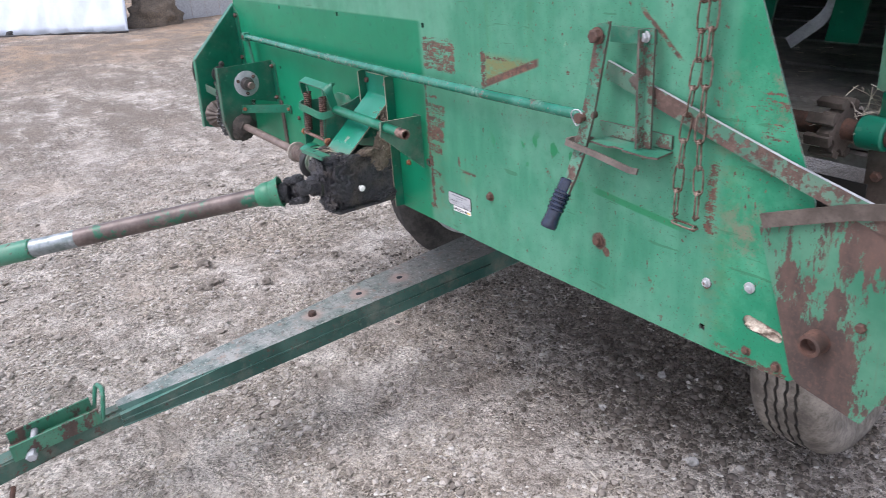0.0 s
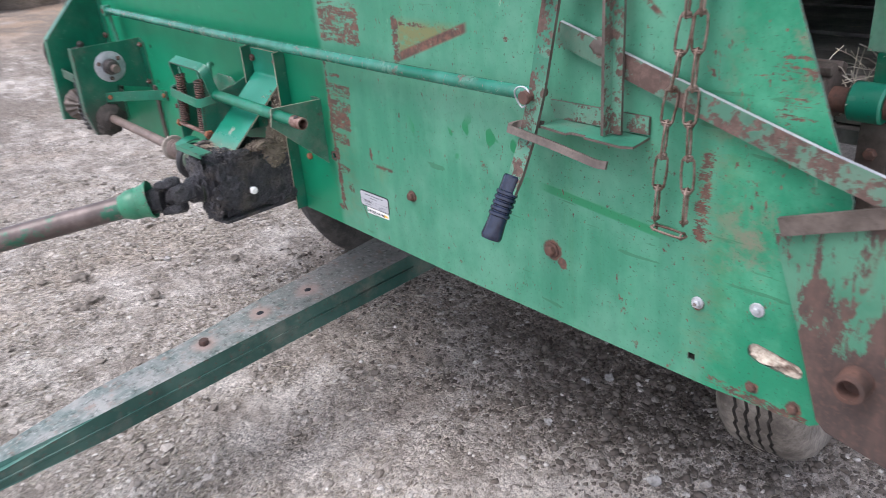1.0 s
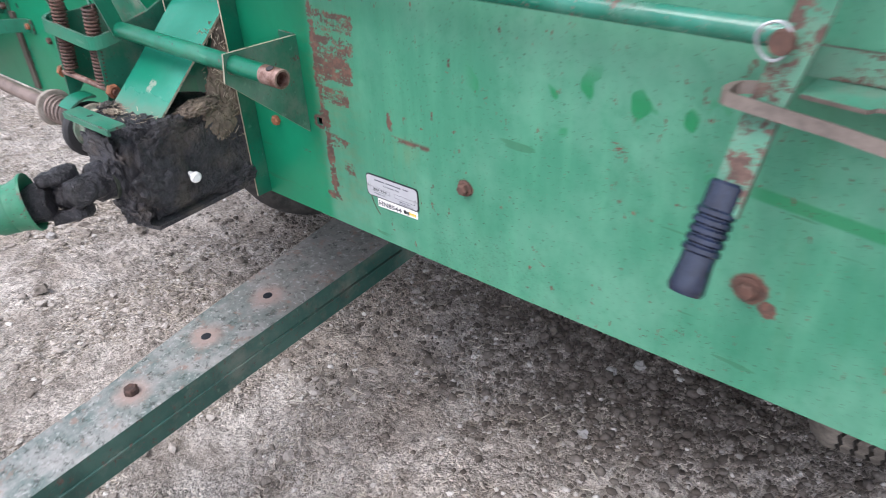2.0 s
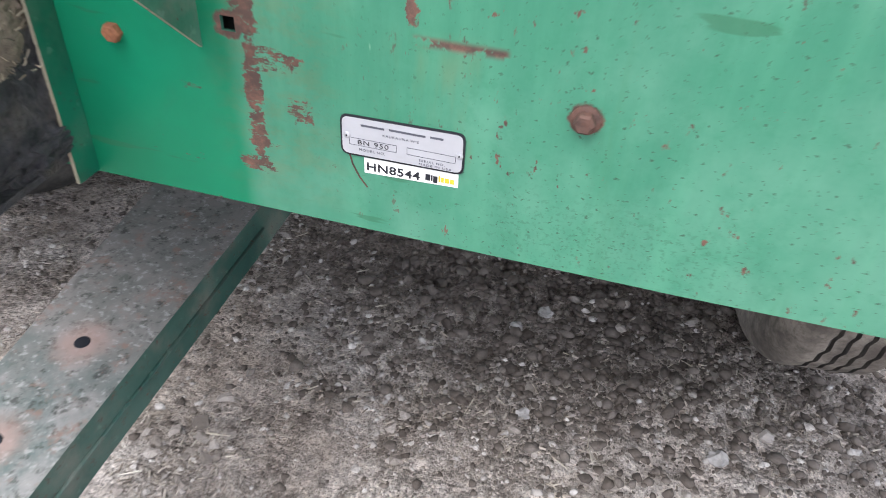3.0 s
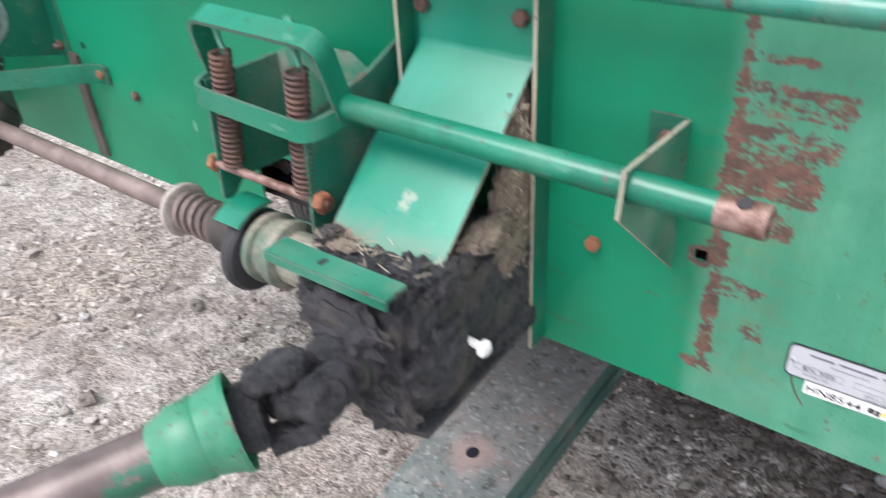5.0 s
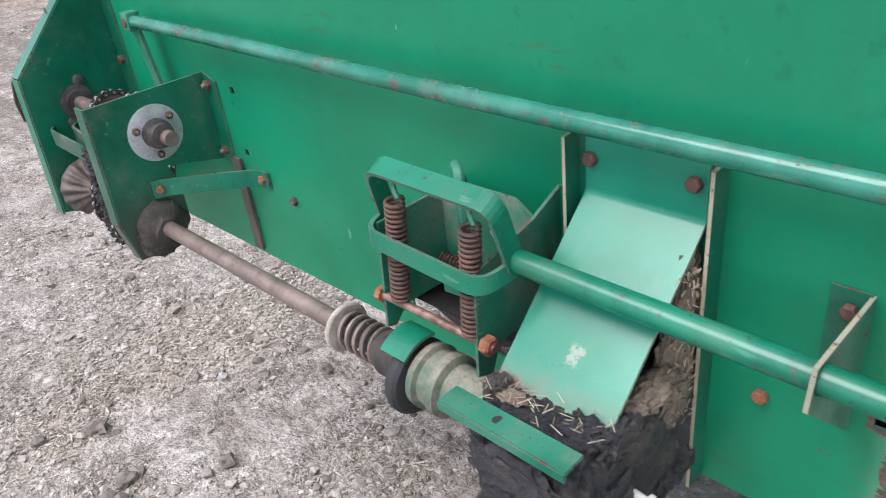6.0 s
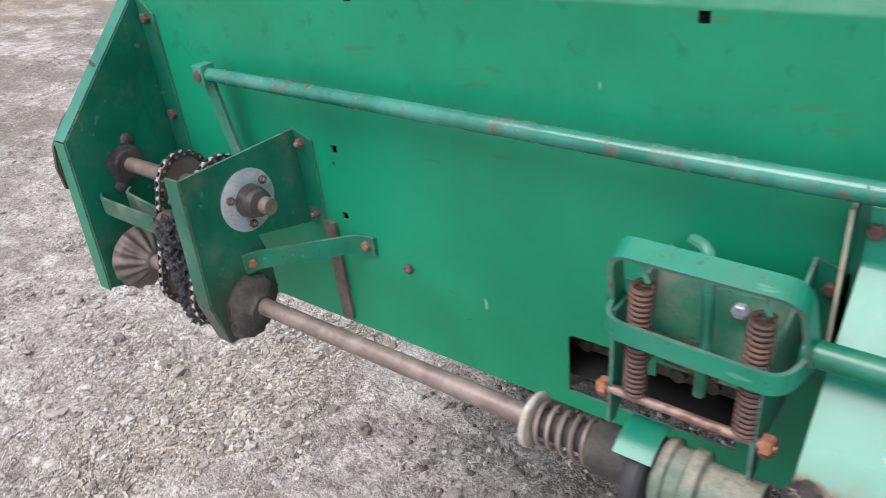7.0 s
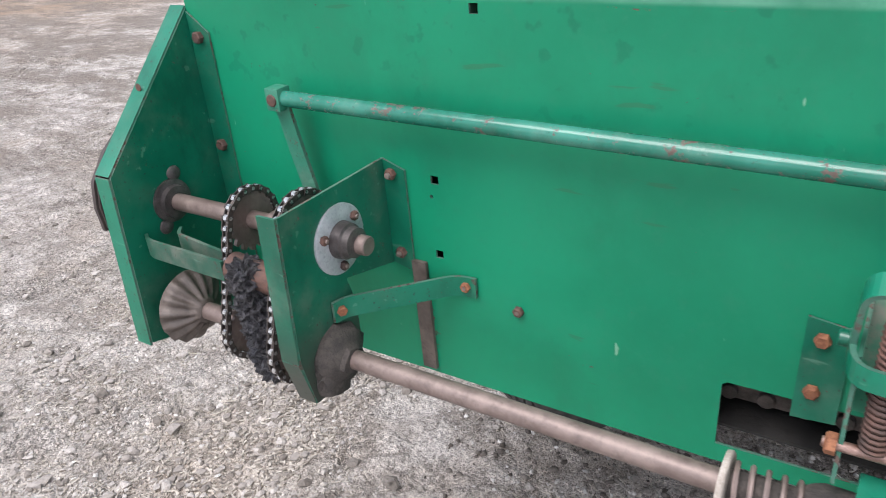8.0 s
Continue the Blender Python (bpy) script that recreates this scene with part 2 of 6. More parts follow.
def paint(name, base, worn, amount, scale=22.0, rough=0.38, dirt=0.25, run=1.0, soiled=None):
    """Old enamel: amount of it is chipped off to rusty steel, and dust clings to it."""
    s = Shade(name, rough)
    colour = s.mix(s.step(s.noise(6, 5, 0.6, shift=1.3), 0.35, 0.68), base, worn)
    pits = s.math("ADD", s.math("MULTIPLY", s.noise(scale, 7, 0.75, vec=s.stretch(1, 1, run, 4.4)), 0.75), s.math("MULTIPLY", s.noise(scale * 6, 5, 0.7, shift=2.9), 0.25))
    cut = 0.7 - amount * 0.36
    chips = s.step(pits, cut, cut + 0.03)
    fine = s.step(s.noise(scale * 6, 3, 0.5, shift=6.1), 0.74 - amount * 0.12, 0.78 - amount * 0.12)
    chips = s.math("MAXIMUM", chips, fine)
    grime = s.math("MULTIPLY", s.step(s.noise(14, 6, 0.7, shift=9.2), 0.45, 0.75), dirt)
    smear = s.step(s.noise(9, 6, 0.7, vec=s.stretch(1, 1, 0.5, 13.0)), 0.52, 0.7)
    colour = s.mix(s.math("MULTIPLY", smear, 0.5), colour, tuple(0.45 * c for c in base))
    colour = s.mix(grime, colour, (0.22, 0.2, 0.17))
    rub = s.step(s.noise(70, 3, 0.5, vec=s.stretch(0.25, 1, 1, 17.0)), 0.66, 0.72)
    colour = s.mix(s.math("MULTIPLY", rub, 0.22), colour, (0.2, 0.34, 0.26))
    speck = s.step(s.noise(scale * 9, 3, 0.5, shift=21.0), 0.66, 0.7)
    colour = s.mix(s.math("MULTIPLY", speck, 0.7), colour, (0.035, 0.04, 0.03))
    colour = s.mix(chips, colour, rust_tone(s, (0.135, 0.085, 0.069)))
    if soiled:
        below = s.step(s.math("ADD", s.z, s.math("MULTIPLY", s.math("SUBTRACT", s.noise(30, 4), 0.5), 0.05)), soiled[1], soiled[0])
        colour = s.mix(s.math("MULTIPLY", below, 0.85), colour, (0.05, 0.043, 0.037))
    s.bump(s.math("ADD", s.math("MULTIPLY", chips, -0.5), s.noise(40, 3)), 0.3, 0.0008)
    return s.done(colour, s.math("ADD", s.math("MULTIPLY", chips, 0.35), s.math("ADD", s.math("MULTIPLY", grime, 0.5), rough)))


def steel(name, a, b, rough=0.6, metal=0.5, scale=18.0, relief=0.5):
    s = Shade(name, rough, metal)
    f = s.step(s.noise(scale, 6, 0.7), 0.32, 0.7)
    fine = s.noise(scale * 7, 4, 0.6, shift=2.0)
    colour = s.mix(f, a, b)
    colour = s.mix(s.math("MULTIPLY", s.step(fine, 0.5, 0.7), 0.4), colour, tuple(0.6 * c for c in a))
    s.bump(s.math("ADD", fine, f), relief, 0.0012)
    return s.done(colour, s.math("ADD", s.math("MULTIPLY", f, 0.2), rough - 0.1))


def grease(name="caked_grease", wet=0.0):
    s = Shade(name, 0.55)
    lump = s.noise(55, 7, 0.78)
    fur = s.noise(240, 5, 0.75, vec=s.stretch(1, 1, 0.45, 2.0))
    dusty = s.step(s.noise(13, 6, 0.7, shift=3.0), 0.46, 0.64)
    colour = s.mix(s.step(lump, 0.3, 0.7), (0.015, 0.015, 0.018), (0.064, 0.064, 0.075))
    colour = s.mix(s.math("MULTIPLY", s.step(fur, 0.48, 0.62), 0.6), colour, (0.105, 0.102, 0.107))
    colour = s.mix(s.math("MULTIPLY", dusty, 0.5 - wet), colour, (0.17, 0.14, 0.115))
    s.bump(s.math("ADD", lump, s.math("MULTIPLY", fur, 1.0)), 1.0, 0.008)
    return s.done(colour, s.math("ADD", 0.24 - wet * 0.3, s.math("MULTIPLY", lump, 0.4)))


def flap_paint():
    """Outlet flap: green left in torn patches on brown rust, bare at its upper corner and foot."""
    s = Shade("flap_rust_and_paint", 0.6)
    n = s.math("ADD", s.math("MULTIPLY", s.noise(17, 8, 0.78, vec=s.stretch(1.5, 1, 0.6, 4.0)), 0.75), s.math("MULTIPLY", s.noise(95, 5, 0.7, vec=s.stretch(1.5, 1, 0.5, 1.0)), 0.25))
    for x0, x1, z0, z1, soft, w in ((0.8, 0.93, 1.04, 1.12, 0.03, 0.045), (0.935, 1.25, 1.05, 1.3, 0.04, -0.12), (0.78, 0.955, 0.7, 0.91, 0.04, -0.2), (0.968, 1.4, 0.845, 1.0, 0.03, 0.06), (0.83, 0.95, 0.92, 1.02, 0.03, -0.04)):
        n = s.math("ADD", n, s.math("MULTIPLY", s.box(x0, x1, z0, z1, soft), w))
    green = s.mix(s.step(s.noise(8, 5, shift=3.0), 0.35, 0.65), (0.025, 0.145, 0.085), (0.07, 0.21, 0.135))
    streak = s.step(s.noise(40, 5, 0.65, vec=s.stretch(1, 1, 0.1, 8.0)), 0.56, 0.66)
    green = s.mix(s.math("MULTIPLY", streak, 0.5), green, (0.1, 0.105, 0.07))
    rust = s.mix(s.step(s.noise(14, 6, 0.7, vec=s.stretch(1, 1, 0.5, 6.0)), 0.35, 0.65), (0.05, 0.034, 0.03), (0.105, 0.064, 0.052))
    rust = s.mix(s.math("MULTIPLY", s.step(s.noise(120, 4, 0.7, shift=5.0), 0.5, 0.65), 0.4), rust, (0.14, 0.075, 0.055))
    keep = s.math("MULTIPLY", s.step(n, 0.475, 0.498), s.step(s.noise(120, 5, 0.7, shift=15.0), 0.7, 0.62))
    s.bump(s.math("ADD", keep, s.noise(60, 4)), 0.35, 0.001)
    return s.done(s.mix(keep, rust, green), s.math("SUBTRACT", 0.68, s.math("MULTIPLY", keep, 0.2)))


def deflector_paint():
    """Clean bright enamel, sky-glossy, scuffed pale in one spot and rusting along its foot."""
    s = Shade("deflector_paint", 0.3)
    colour = s.mix(s.step(s.noise(5, 5, 0.6), 0.35, 0.68), (0.004, 0.165, 0.1), (0.016, 0.215, 0.142))
    colour = s.mix(s.math("MULTIPLY", s.step(s.noise(16, 6, 0.7, vec=s.stretch(1, 1, 0.4, 3.0)), 0.55, 0.72), 0.25), colour, (0.07, 0.22, 0.15))
    scuff = s.math("MULTIPLY", s.near(-0.533, 0.982, 0.009, 0.012, 90.0), s.step(s.noise(150, 5, 0.7, shift=8.0), 0.42, 0.52))
    colour = s.mix(s.math("MULTIPLY", scuff, 0.55), colour, (0.36, 0.33, 0.28))
    foot = s.math("ADD", s.z, s.math("MULTIPLY", s.math("SUBTRACT", s.noise(45, 6, 0.75, shift=5.0), 0.5), 0.04))
    rust = s.math("MULTIPLY", s.step(foot, 0.957, 0.95), s.step(s.x, -0.545, -0.575))
    rust = s.math("MAXIMUM", rust, s.math("MULTIPLY", s.step(s.noise(60, 6, 0.75, shift=13.0), 0.68, 0.7), 0.9))
    colour = s.mix(rust, colour, rust_tone(s))
    dust = s.math("MULTIPLY", s.step(foot, 0.975, 0.945), 0.35)
    colour = s.mix(dust, colour, (0.2, 0.17, 0.13))
    s.bump(s.math("ADD", s.noise(30, 4), s.math("MULTIPLY", rust, -0.5)), 0.2, 0.0008)
    return s.done(colour, s.math("ADD", 0.27, s.math("MULTIPLY", s.math("MAXIMUM", rust, dust), 0.5)))


def tube_wear():
    """Purple-brown oxidised tube, mottled grey, with green paint left in patches."""
    s = Shade("tube_brown_oxide", 0.42, 0.2)
    colour = s.mix(s.step(s.noise(9, 6, 0.7), 0.36, 0.66), (0.075, 0.055, 0.05), (0.17, 0.13, 0.12))
    colour = s.mix(s.math("MULTIPLY", s.step(s.noise(60, 5, 0.7, shift=2.0), 0.5, 0.66), 0.5), colour, (0.09, 0.06, 0.052))
    colour = s.mix(s.step(s.noise(9, 7, 0.75, shift=5.0), 0.54, 0.6), colour, (0.02, 0.11, 0.066))
    s.bump(s.noise(70, 5, 0.7), 0.25, 0.001)
    return s.done(colour)


def soil():
    s = Shade("yard_soil", 0.92)
    s.b.inputs["Specular IOR Level"].default_value = 0.2
    patch = s.noise(1.1, 4, 0.6)
    mid = s.noise(6.5, 6, 0.62, shift=1.0)
    mottle = s.noise(24, 6, 0.68, shift=2.0)
    fine = s.noise(85, 5, 0.7, shift=3.0)
    colour = s.mix(s.step(mid, 0.34, 0.66), (0.3, 0.265, 0.232), (0.54, 0.5, 0.455))
    colour = s.mix(s.math("MULTIPLY", s.step(patch, 0.48, 0.66), 0.5), colour, (0.42, 0.345, 0.275))
    colour = s.mix(s.math("MULTIPLY", s.step(mottle, 0.5, 0.68), 0.6), colour, (0.235, 0.205, 0.177))
    # Strip below the wagon: moist soil with the wagon's shade put into its colour.
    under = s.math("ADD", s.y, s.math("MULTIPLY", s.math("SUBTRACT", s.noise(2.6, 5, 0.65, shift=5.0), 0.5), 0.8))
    damp_shade = s.math("MULTIPLY", s.step(under, 0.6, 1.05), s.math("MULTIPLY", s.step(s.x, 0.62, 0.2), s.step(s.x, -1.3, -0.7)))
    colour = s.mix(s.math("MULTIPLY", damp_shade, s.step(mid, 0.2, 0.5)), colour, (0.235, 0.2, 0.17))
    # Paler ground right of the wagon: open daylight brightness put into the colour.
    drift = s.math("MULTIPLY", s.math("SUBTRACT", s.noise(0.9, 5, 0.62, shift=17.0), 0.5), 2.6)
    dusty = s.math("MULTIPLY", s.math("MULTIPLY", s.step(s.math("ADD", s.x, drift), -0.1, 0.9), s.step(s.math("ADD", under, drift), 1.1, 0.4)), 0.7)
    colour = s.mix(dusty, colour, (0.56, 0.5, 0.44))
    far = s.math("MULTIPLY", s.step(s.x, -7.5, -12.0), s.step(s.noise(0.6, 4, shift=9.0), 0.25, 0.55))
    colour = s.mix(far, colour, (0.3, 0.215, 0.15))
    trodden = s.math("MULTIPLY", s.step(s.x, -2.5, -6.0), s.step(s.noise(1.5, 8, 0.8, vec=s.stretch(0.5, 1.2, 1, 22.0)), 0.42, 0.55))
    colour = s.mix(s.math("MULTIPLY", trodden, 0.85), colour, (0.17, 0.143, 0.117))
    clump = s.math("MULTIPLY", s.step(s.noise(12, 8, 0.78, vec=s.stretch(1.3, 0.8, 1, 12.0)), 0.5, 0.62), s.step(s.noise(2.3, 4, 0.6, shift=13.0), 0.36, 0.55))
    colour = s.mix(s.math("MULTIPLY", clump, 0.85), colour, (0.18, 0.155, 0.13))
    crack = s.step(s.cells(22, s.stretch(1, 1, 1, 3.0), "DISTANCE_TO_EDGE"), 0.05, 0.0)
    colour = s.mix(s.math("MULTIPLY", s.math("MULTIPLY", crack, s.step(mottle, 0.45, 0.6)), 0.6), colour, (0.13, 0.112, 0.097))
    colour = s.mix(s.math("MULTIPLY", s.step(fine, 0.52, 0.62), 0.6), colour, (0.14, 0.122, 0.105))
    # gravel of three sizes, each grain of its own tone, thinner where the dust lies smooth
    loose = s.step(s.noise(3.4, 6, 0.7, shift=33.0), 0.42, 0.68)
    d1, c1 = s.grains(42, 1.0)
    d2, c2 = s.grains(105, 2.0)
    d3, c3 = s.grains(250, 3.0)
    tone = s.math("ADD", s.math("MULTIPLY", c1, 0.14), s.math("ADD", s.math("MULTIPLY", c2, 0.36), s.math("MULTIPLY", c3, 0.5)))
    tone = s.math("ADD", 1.0, s.math("MULTIPLY", s.math("SUBTRACT", s.step(tone, 0.28, 0.72), 0.48), s.math("ADD", 0.4, s.math("MULTIPLY", loose, 0.5))))
    gap = s.math("MULTIPLY", s.step(d2, 0.45, 0.7), s.math("MULTIPLY", loose, 0.3))
    colour = s.times(colour, s.math("MULTIPLY", tone, s.math("SUBTRACT", 1.3, gap)))
    white = s.math("MULTIPLY", s.step(c3, 0.74, 0.78), s.step(d3, 0.42, 0.3))
    colour = s.mix(s.math("MULTIPLY", white, s.math("SUBTRACT", 0.55, s.math("MULTIPLY", damp_shade, 0.4))), colour, (0.68, 0.64, 0.58))
    grit = s.math("MULTIPLY", loose, s.math("ADD", s.math("MULTIPLY", d1, -0.5), s.math("ADD", s.math("MULTIPLY", d2, -0.6), s.math("MULTIPLY", d3, -0.35))))
    s.bump(s.math("ADD", grit, s.math("ADD", s.math("ADD", s.math("MULTIPLY", fine, 0.9), s.math("MULTIPLY", mid, 2.5)), s.math("MULTIPLY", mottle, 2.4))), 1.0, 0.017)
    return s.done(colour)


def bits(name, tones, rough=0.9, relief=0.5):
    """Loose pieces in one mesh, each its own tone."""
    s = Shade(name, rough)
    r = s.island()
    colour = s.mix(s.step(r, 0.0, 0.5), tones[0], tones[1])
    colour = s.mix(s.step(r, 0.5, 1.0), colour, tones[2])
    n = s.noise(120, 5, 0.7)
    colour = s.mix(s.math("MULTIPLY", s.step(n, 0.45, 0.7), 0.35), colour, tuple(0.6 * c for c in tones[0]))
    s.bump(n, relief, 0.008)
    return s.done(colour)


def plain(name, colour, rough, metal=0.0, grain=30.0, vary=0.15, relief=0.15):
    s = Shade(name, rough, metal)
    n = s.noise(grain, 5, 0.65)
    s.bump(n, relief, 0.001)
    return s.done(s.mix(s.math("MULTIPLY", s.step(n, 0.35, 0.7), 1.0), colour, tuple(c * (1 - vary * 2) for c in colour)), rough)


PANEL = panel_paint()
GREEN = paint("deep_green_paint", (0.001, 0.088, 0.05), (0.003, 0.128, 0.073), 0.16, 24.0, 0.28, 0.16)
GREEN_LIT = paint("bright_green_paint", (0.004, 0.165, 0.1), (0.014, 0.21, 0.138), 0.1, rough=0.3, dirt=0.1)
GREEN_MID_PAINT = paint("handle_green_paint", (0.001, 0.115, 0.064), (0.006, 0.165, 0.098), 0.24, 20.0, 0.29, 0.12)
GREEN_MUDDY = paint("muddy_green_paint", (0.01, 0.16, 0.09), (0.03, 0.2, 0.12), 0.15, 20.0, 0.5, 0.95)
GREEN_WORN = paint("worn_green_paint", (0.006, 0.125, 0.074), (0.04, 0.19, 0.125), 0.3, 28.0, 0.4, 0.45)
GREEN_SOILED = paint("greasy_bracket_paint", (0.002, 0.085, 0.05), (0.008, 0.125, 0.074), 0.26, 22.0, 0.32, 0.25, 1.0, (0.84, 0.98))
CUP = paint("cup_green_paint", (0.012, 0.15, 0.08), (0.035, 0.2, 0.11), 0.34, 20.0, 0.4, 0.2)
GREEN_RUSTY = flap_paint()
SOOTY = paint("sooty_green_paint", (0.003, 0.06, 0.036), (0.02, 0.085, 0.055), 0.3, 24.0, 0.45, 0.5)
SCRAPED = paint("scraped_green_paint", (0.012, 0.13, 0.075), (0.1, 0.21, 0.15), 0.28, 45.0, 0.5, 0.6)
PALE_EDGE = paint("bare_cut_edge", (0.3, 0.29, 0.22), (0.36, 0.3, 0.22), 0.35, 60.0, 0.6, 0.3)
LEVER = paint("lever_paint", (0.03, 0.16, 0.1), (0.09, 0.23, 0.16), 0.56, 24.0, 0.5, 0.4)
BAR = paint("rusted_bar_paint", (0.05, 0.15, 0.1), (0.1, 0.18, 0.13), 0.64, 13.0, 0.5, 0.5)
POST_GREEN = paint("faded_post_paint", (0.05, 0.2, 0.12), (0.16, 0.32, 0.23), 0.3, 9.0, 0.5, 0.5, 0.35)
GREEN_ROD = paint("rod_green_paint", (0.004, 0.12, 0.076), (0.035, 0.2, 0.145), 0.4, 30.0, 0.2, 0.25)
EDGE = paint("chipped_sheet_edge", (0.025, 0.12, 0.08), (0.075, 0.155, 0.115), 0.46, 40.0, 0.5, 0.3)
RUST = steel("rusty_steel", RUST_DARK, (0.15, 0.075, 0.055), 0.75, 0.15, 22, 0.6)
RUST_BRIGHT = steel("orange_rusted_bolt", (0.15, 0.05, 0.025), (0.33, 0.14, 0.07), 0.8, 0.1, 60, 0.7)
DARK_STEEL = steel("dark_oiled_steel", (0.045, 0.038, 0.038), (0.115, 0.1, 0.096), 0.45, 0.4, 25, 0.35)
BROWN_BAR = steel("brown_scaled_bar", (0.07, 0.055, 0.047), (0.16, 0.13, 0.112), 0.6, 0.2, 14, 0.5)
SHAFT = steel("worn_brown_shaft", (0.13, 0.095, 0.083), (0.26, 0.2, 0.177), 0.5, 0.35, 12, 0.25)
GALV = steel("zinc_plate", (0.32, 0.33, 0.35), (0.48, 0.49, 0.51), 0.5, 0.3, 30, 0.2)
CHAIN_STEEL = steel("oily_chain_steel", (0.045, 0.038, 0.034), (0.12, 0.1, 0.09), 0.5, 0.5, 60, 0.4)
ROLLER = steel("bright_chain_roller", (0.45, 0.45, 0.45), (0.6, 0.6, 0.6), 0.3, 0.85, 60, 0.1)
HANG_CHAIN = steel("rusted_chain_wire", (0.085, 0.045, 0.03), (0.26, 0.2, 0.165), 0.5, 0.5, 60, 0.5)
GREASE = grease()
WET_GREASE = grease("wet_grease", 0.4)
RUBBER = plain("dark_rubber", (0.025, 0.025, 0.027), 0.65)
CAP_BROWN = plain("brown_cap_rubber", (0.055, 0.04, 0.036), 0.6, 0.0, 30, 0.2, 0.3)
GRIP = plain("blue_black_grip_rubber", (0.016, 0.024, 0.05), 0.26, 0.0, 50, 0.25, 0.2)
TYRE = steel("dusty_tyre_rubber", (0.1, 0.085, 0.072), (0.31, 0.275, 0.235), 0.92, 0.0, 13, 0.9)
# Darker copy for the left wheel: shade below the wagon painted into it.
TYRE_SHADED = steel("shaded_tyre_rubber", (0.03, 0.029, 0.028), (0.1, 0.093, 0.085), 0.85, 0.0, 20, 0.6)
TYRE_DARK = steel("tyre_groove_rubber", (0.04, 0.037, 0.034), (0.1, 0.09, 0.08), 0.85, 0.0, 20, 0.5)
RIM = plain("dusty_white_rim_paint", (0.55, 0.56, 0.56), 0.6)
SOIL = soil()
STONE = bits("stones", ((0.33, 0.3, 0.27), (0.48, 0.45, 0.415), (0.62, 0.59, 0.55)))
DRY_CLOD = bits("dry_clods", ((0.17, 0.147, 0.125), (0.31, 0.277, 0.245), (0.46, 0.42, 0.38)))
# Clods below the panel: dark earth with some shade put into the tones.
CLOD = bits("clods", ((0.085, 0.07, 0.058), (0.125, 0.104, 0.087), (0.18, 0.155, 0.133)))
CHIP = bits("wood_chips_and_chaff", ((0.36, 0.32, 0.27), (0.52, 0.47, 0.4), (0.17, 0.142, 0.113)), 0.85, 0.2)
CHAFF = bits("dusty_chaff", ((0.3, 0.25, 0.18), (0.42, 0.36, 0.27), (0.18, 0.14, 0.1)), 0.85, 0.2)
STRAW = bits("straw", ((0.4, 0.36, 0.28), (0.55, 0.5, 0.41), (0.66, 0.63, 0.55)), 0.7, 0.2)
WOOD = steel("dark_wet_planks", (0.24, 0.225, 0.205), (0.48, 0.45, 0.415), 0.7, 0.0, 9, 0.7)
# Near-black to hold the unlit trough interior dark: shade put into the colour.
TROUGH = steel("shaded_trough_black", (0.005, 0.0045, 0.004), (0.018, 0.016, 0.014), 0.8, 0.0, 20, 0.5)
PALE_WOOD = steel("splintered_wood", (0.16, 0.1, 0.075), (0.62, 0.55, 0.45), 0.85, 0.0, 45, 0.7)
PLATE = plain("aluminium_plate", (0.5, 0.51, 0.54), 0.45, 0.25, 14, 0.06, 0.05)
WHITE = plain("white_sticker", (0.78, 0.78, 0.76), 0.5, 0.0, 20, 0.03, 0.02)
INK = plain("black_print", (0.012, 0.014, 0.02), 0.5, 0.0, 20, 0.1, 0.0)
GREY_INK = plain("grey_print", (0.09, 0.095, 0.12), 0.5, 0.0, 20, 0.1, 0.0)
YELLOW = plain("yellow_print", (0.8, 0.5, 0.03), 0.5, 0.0, 20, 0.05, 0.0)
TARP = plain("white_plastic_sheet", (0.68, 0.75, 0.86), 0.4, 0.0, 0.8, 0.14, 0.5)
OILY_DIRT = steel("oily_dirt", (0.024, 0.02, 0.018), (0.072, 0.06, 0.052), 0.85, 0.0, 40, 0.9)
JAW = steel("muddy_green_casting", (0.07, 0.115, 0.08), (0.29, 0.245, 0.2), 0.8, 0.0, 22, 0.6)
MUD = steel("dried_mud", (0.09, 0.07, 0.055), (0.23, 0.185, 0.14), 0.95, 0.0, 40, 0.9)


# ---- building helpers ----
def link_mesh(name, bm, materials, parent=None, label="", smooth=False):
    me = bpy.data.meshes.new(name)
    bmesh.ops.recalc_face_normals(bm, faces=bm.faces[:])
    bm.to_mesh(me)
    bm.free()
    for m in materials if isinstance(materials, (list, tuple)) else [materials]:
        me.materials.append(m)
    if smooth:
        for p in me.polygons:
            p.use_smooth = True
        if smooth is not True:
            me.set_sharp_from_angle(angle=radians(smooth))
    ob = new(name, me)
    if parent:
        ob.parent = parent
    if label:
        tagged(ob, label)
    return ob


def part(name, bm, material, parent, label="", smooth=35):
    return link_mesh(name, bm, material, parent, label, smooth)


def empty(name, label, category, place=(0, 0, 0), group="", kind=""):
    e = new(name)
    e.empty_display_size = 0.05
    e.location = place
    return tagged(e, label, category, group, kind)


def mesh():
    return bmesh.new()


def box(bm, x0, x1, y0, y1, z0, z1, bevel=0.0, turn=None):
    r = bmesh.ops.create_cube(bm, size=1.0)
    m = Matrix.Translation(((x0 + x1) / 2, (y0 + y1) / 2, (z0 + z1) / 2)) @ Matrix.Diagonal((x1 - x0, y1 - y0, z1 - z0, 1))
    bmesh.ops.transform(bm, matrix=(turn @ m) if turn else m, verts=r["verts"])
    if bevel:
        edges = list({e for v in r["verts"] for e in v.link_edges})
        bmesh.ops.bevel(bm, geom=edges, offset=bevel, segments=2, affect="EDGES", profile=0.6)
    return bm


def axes_of(axis, u, v, w):
    return {"x": (w, u, v), "y": (u, w, v), "z": (u, v, w)}[axis]


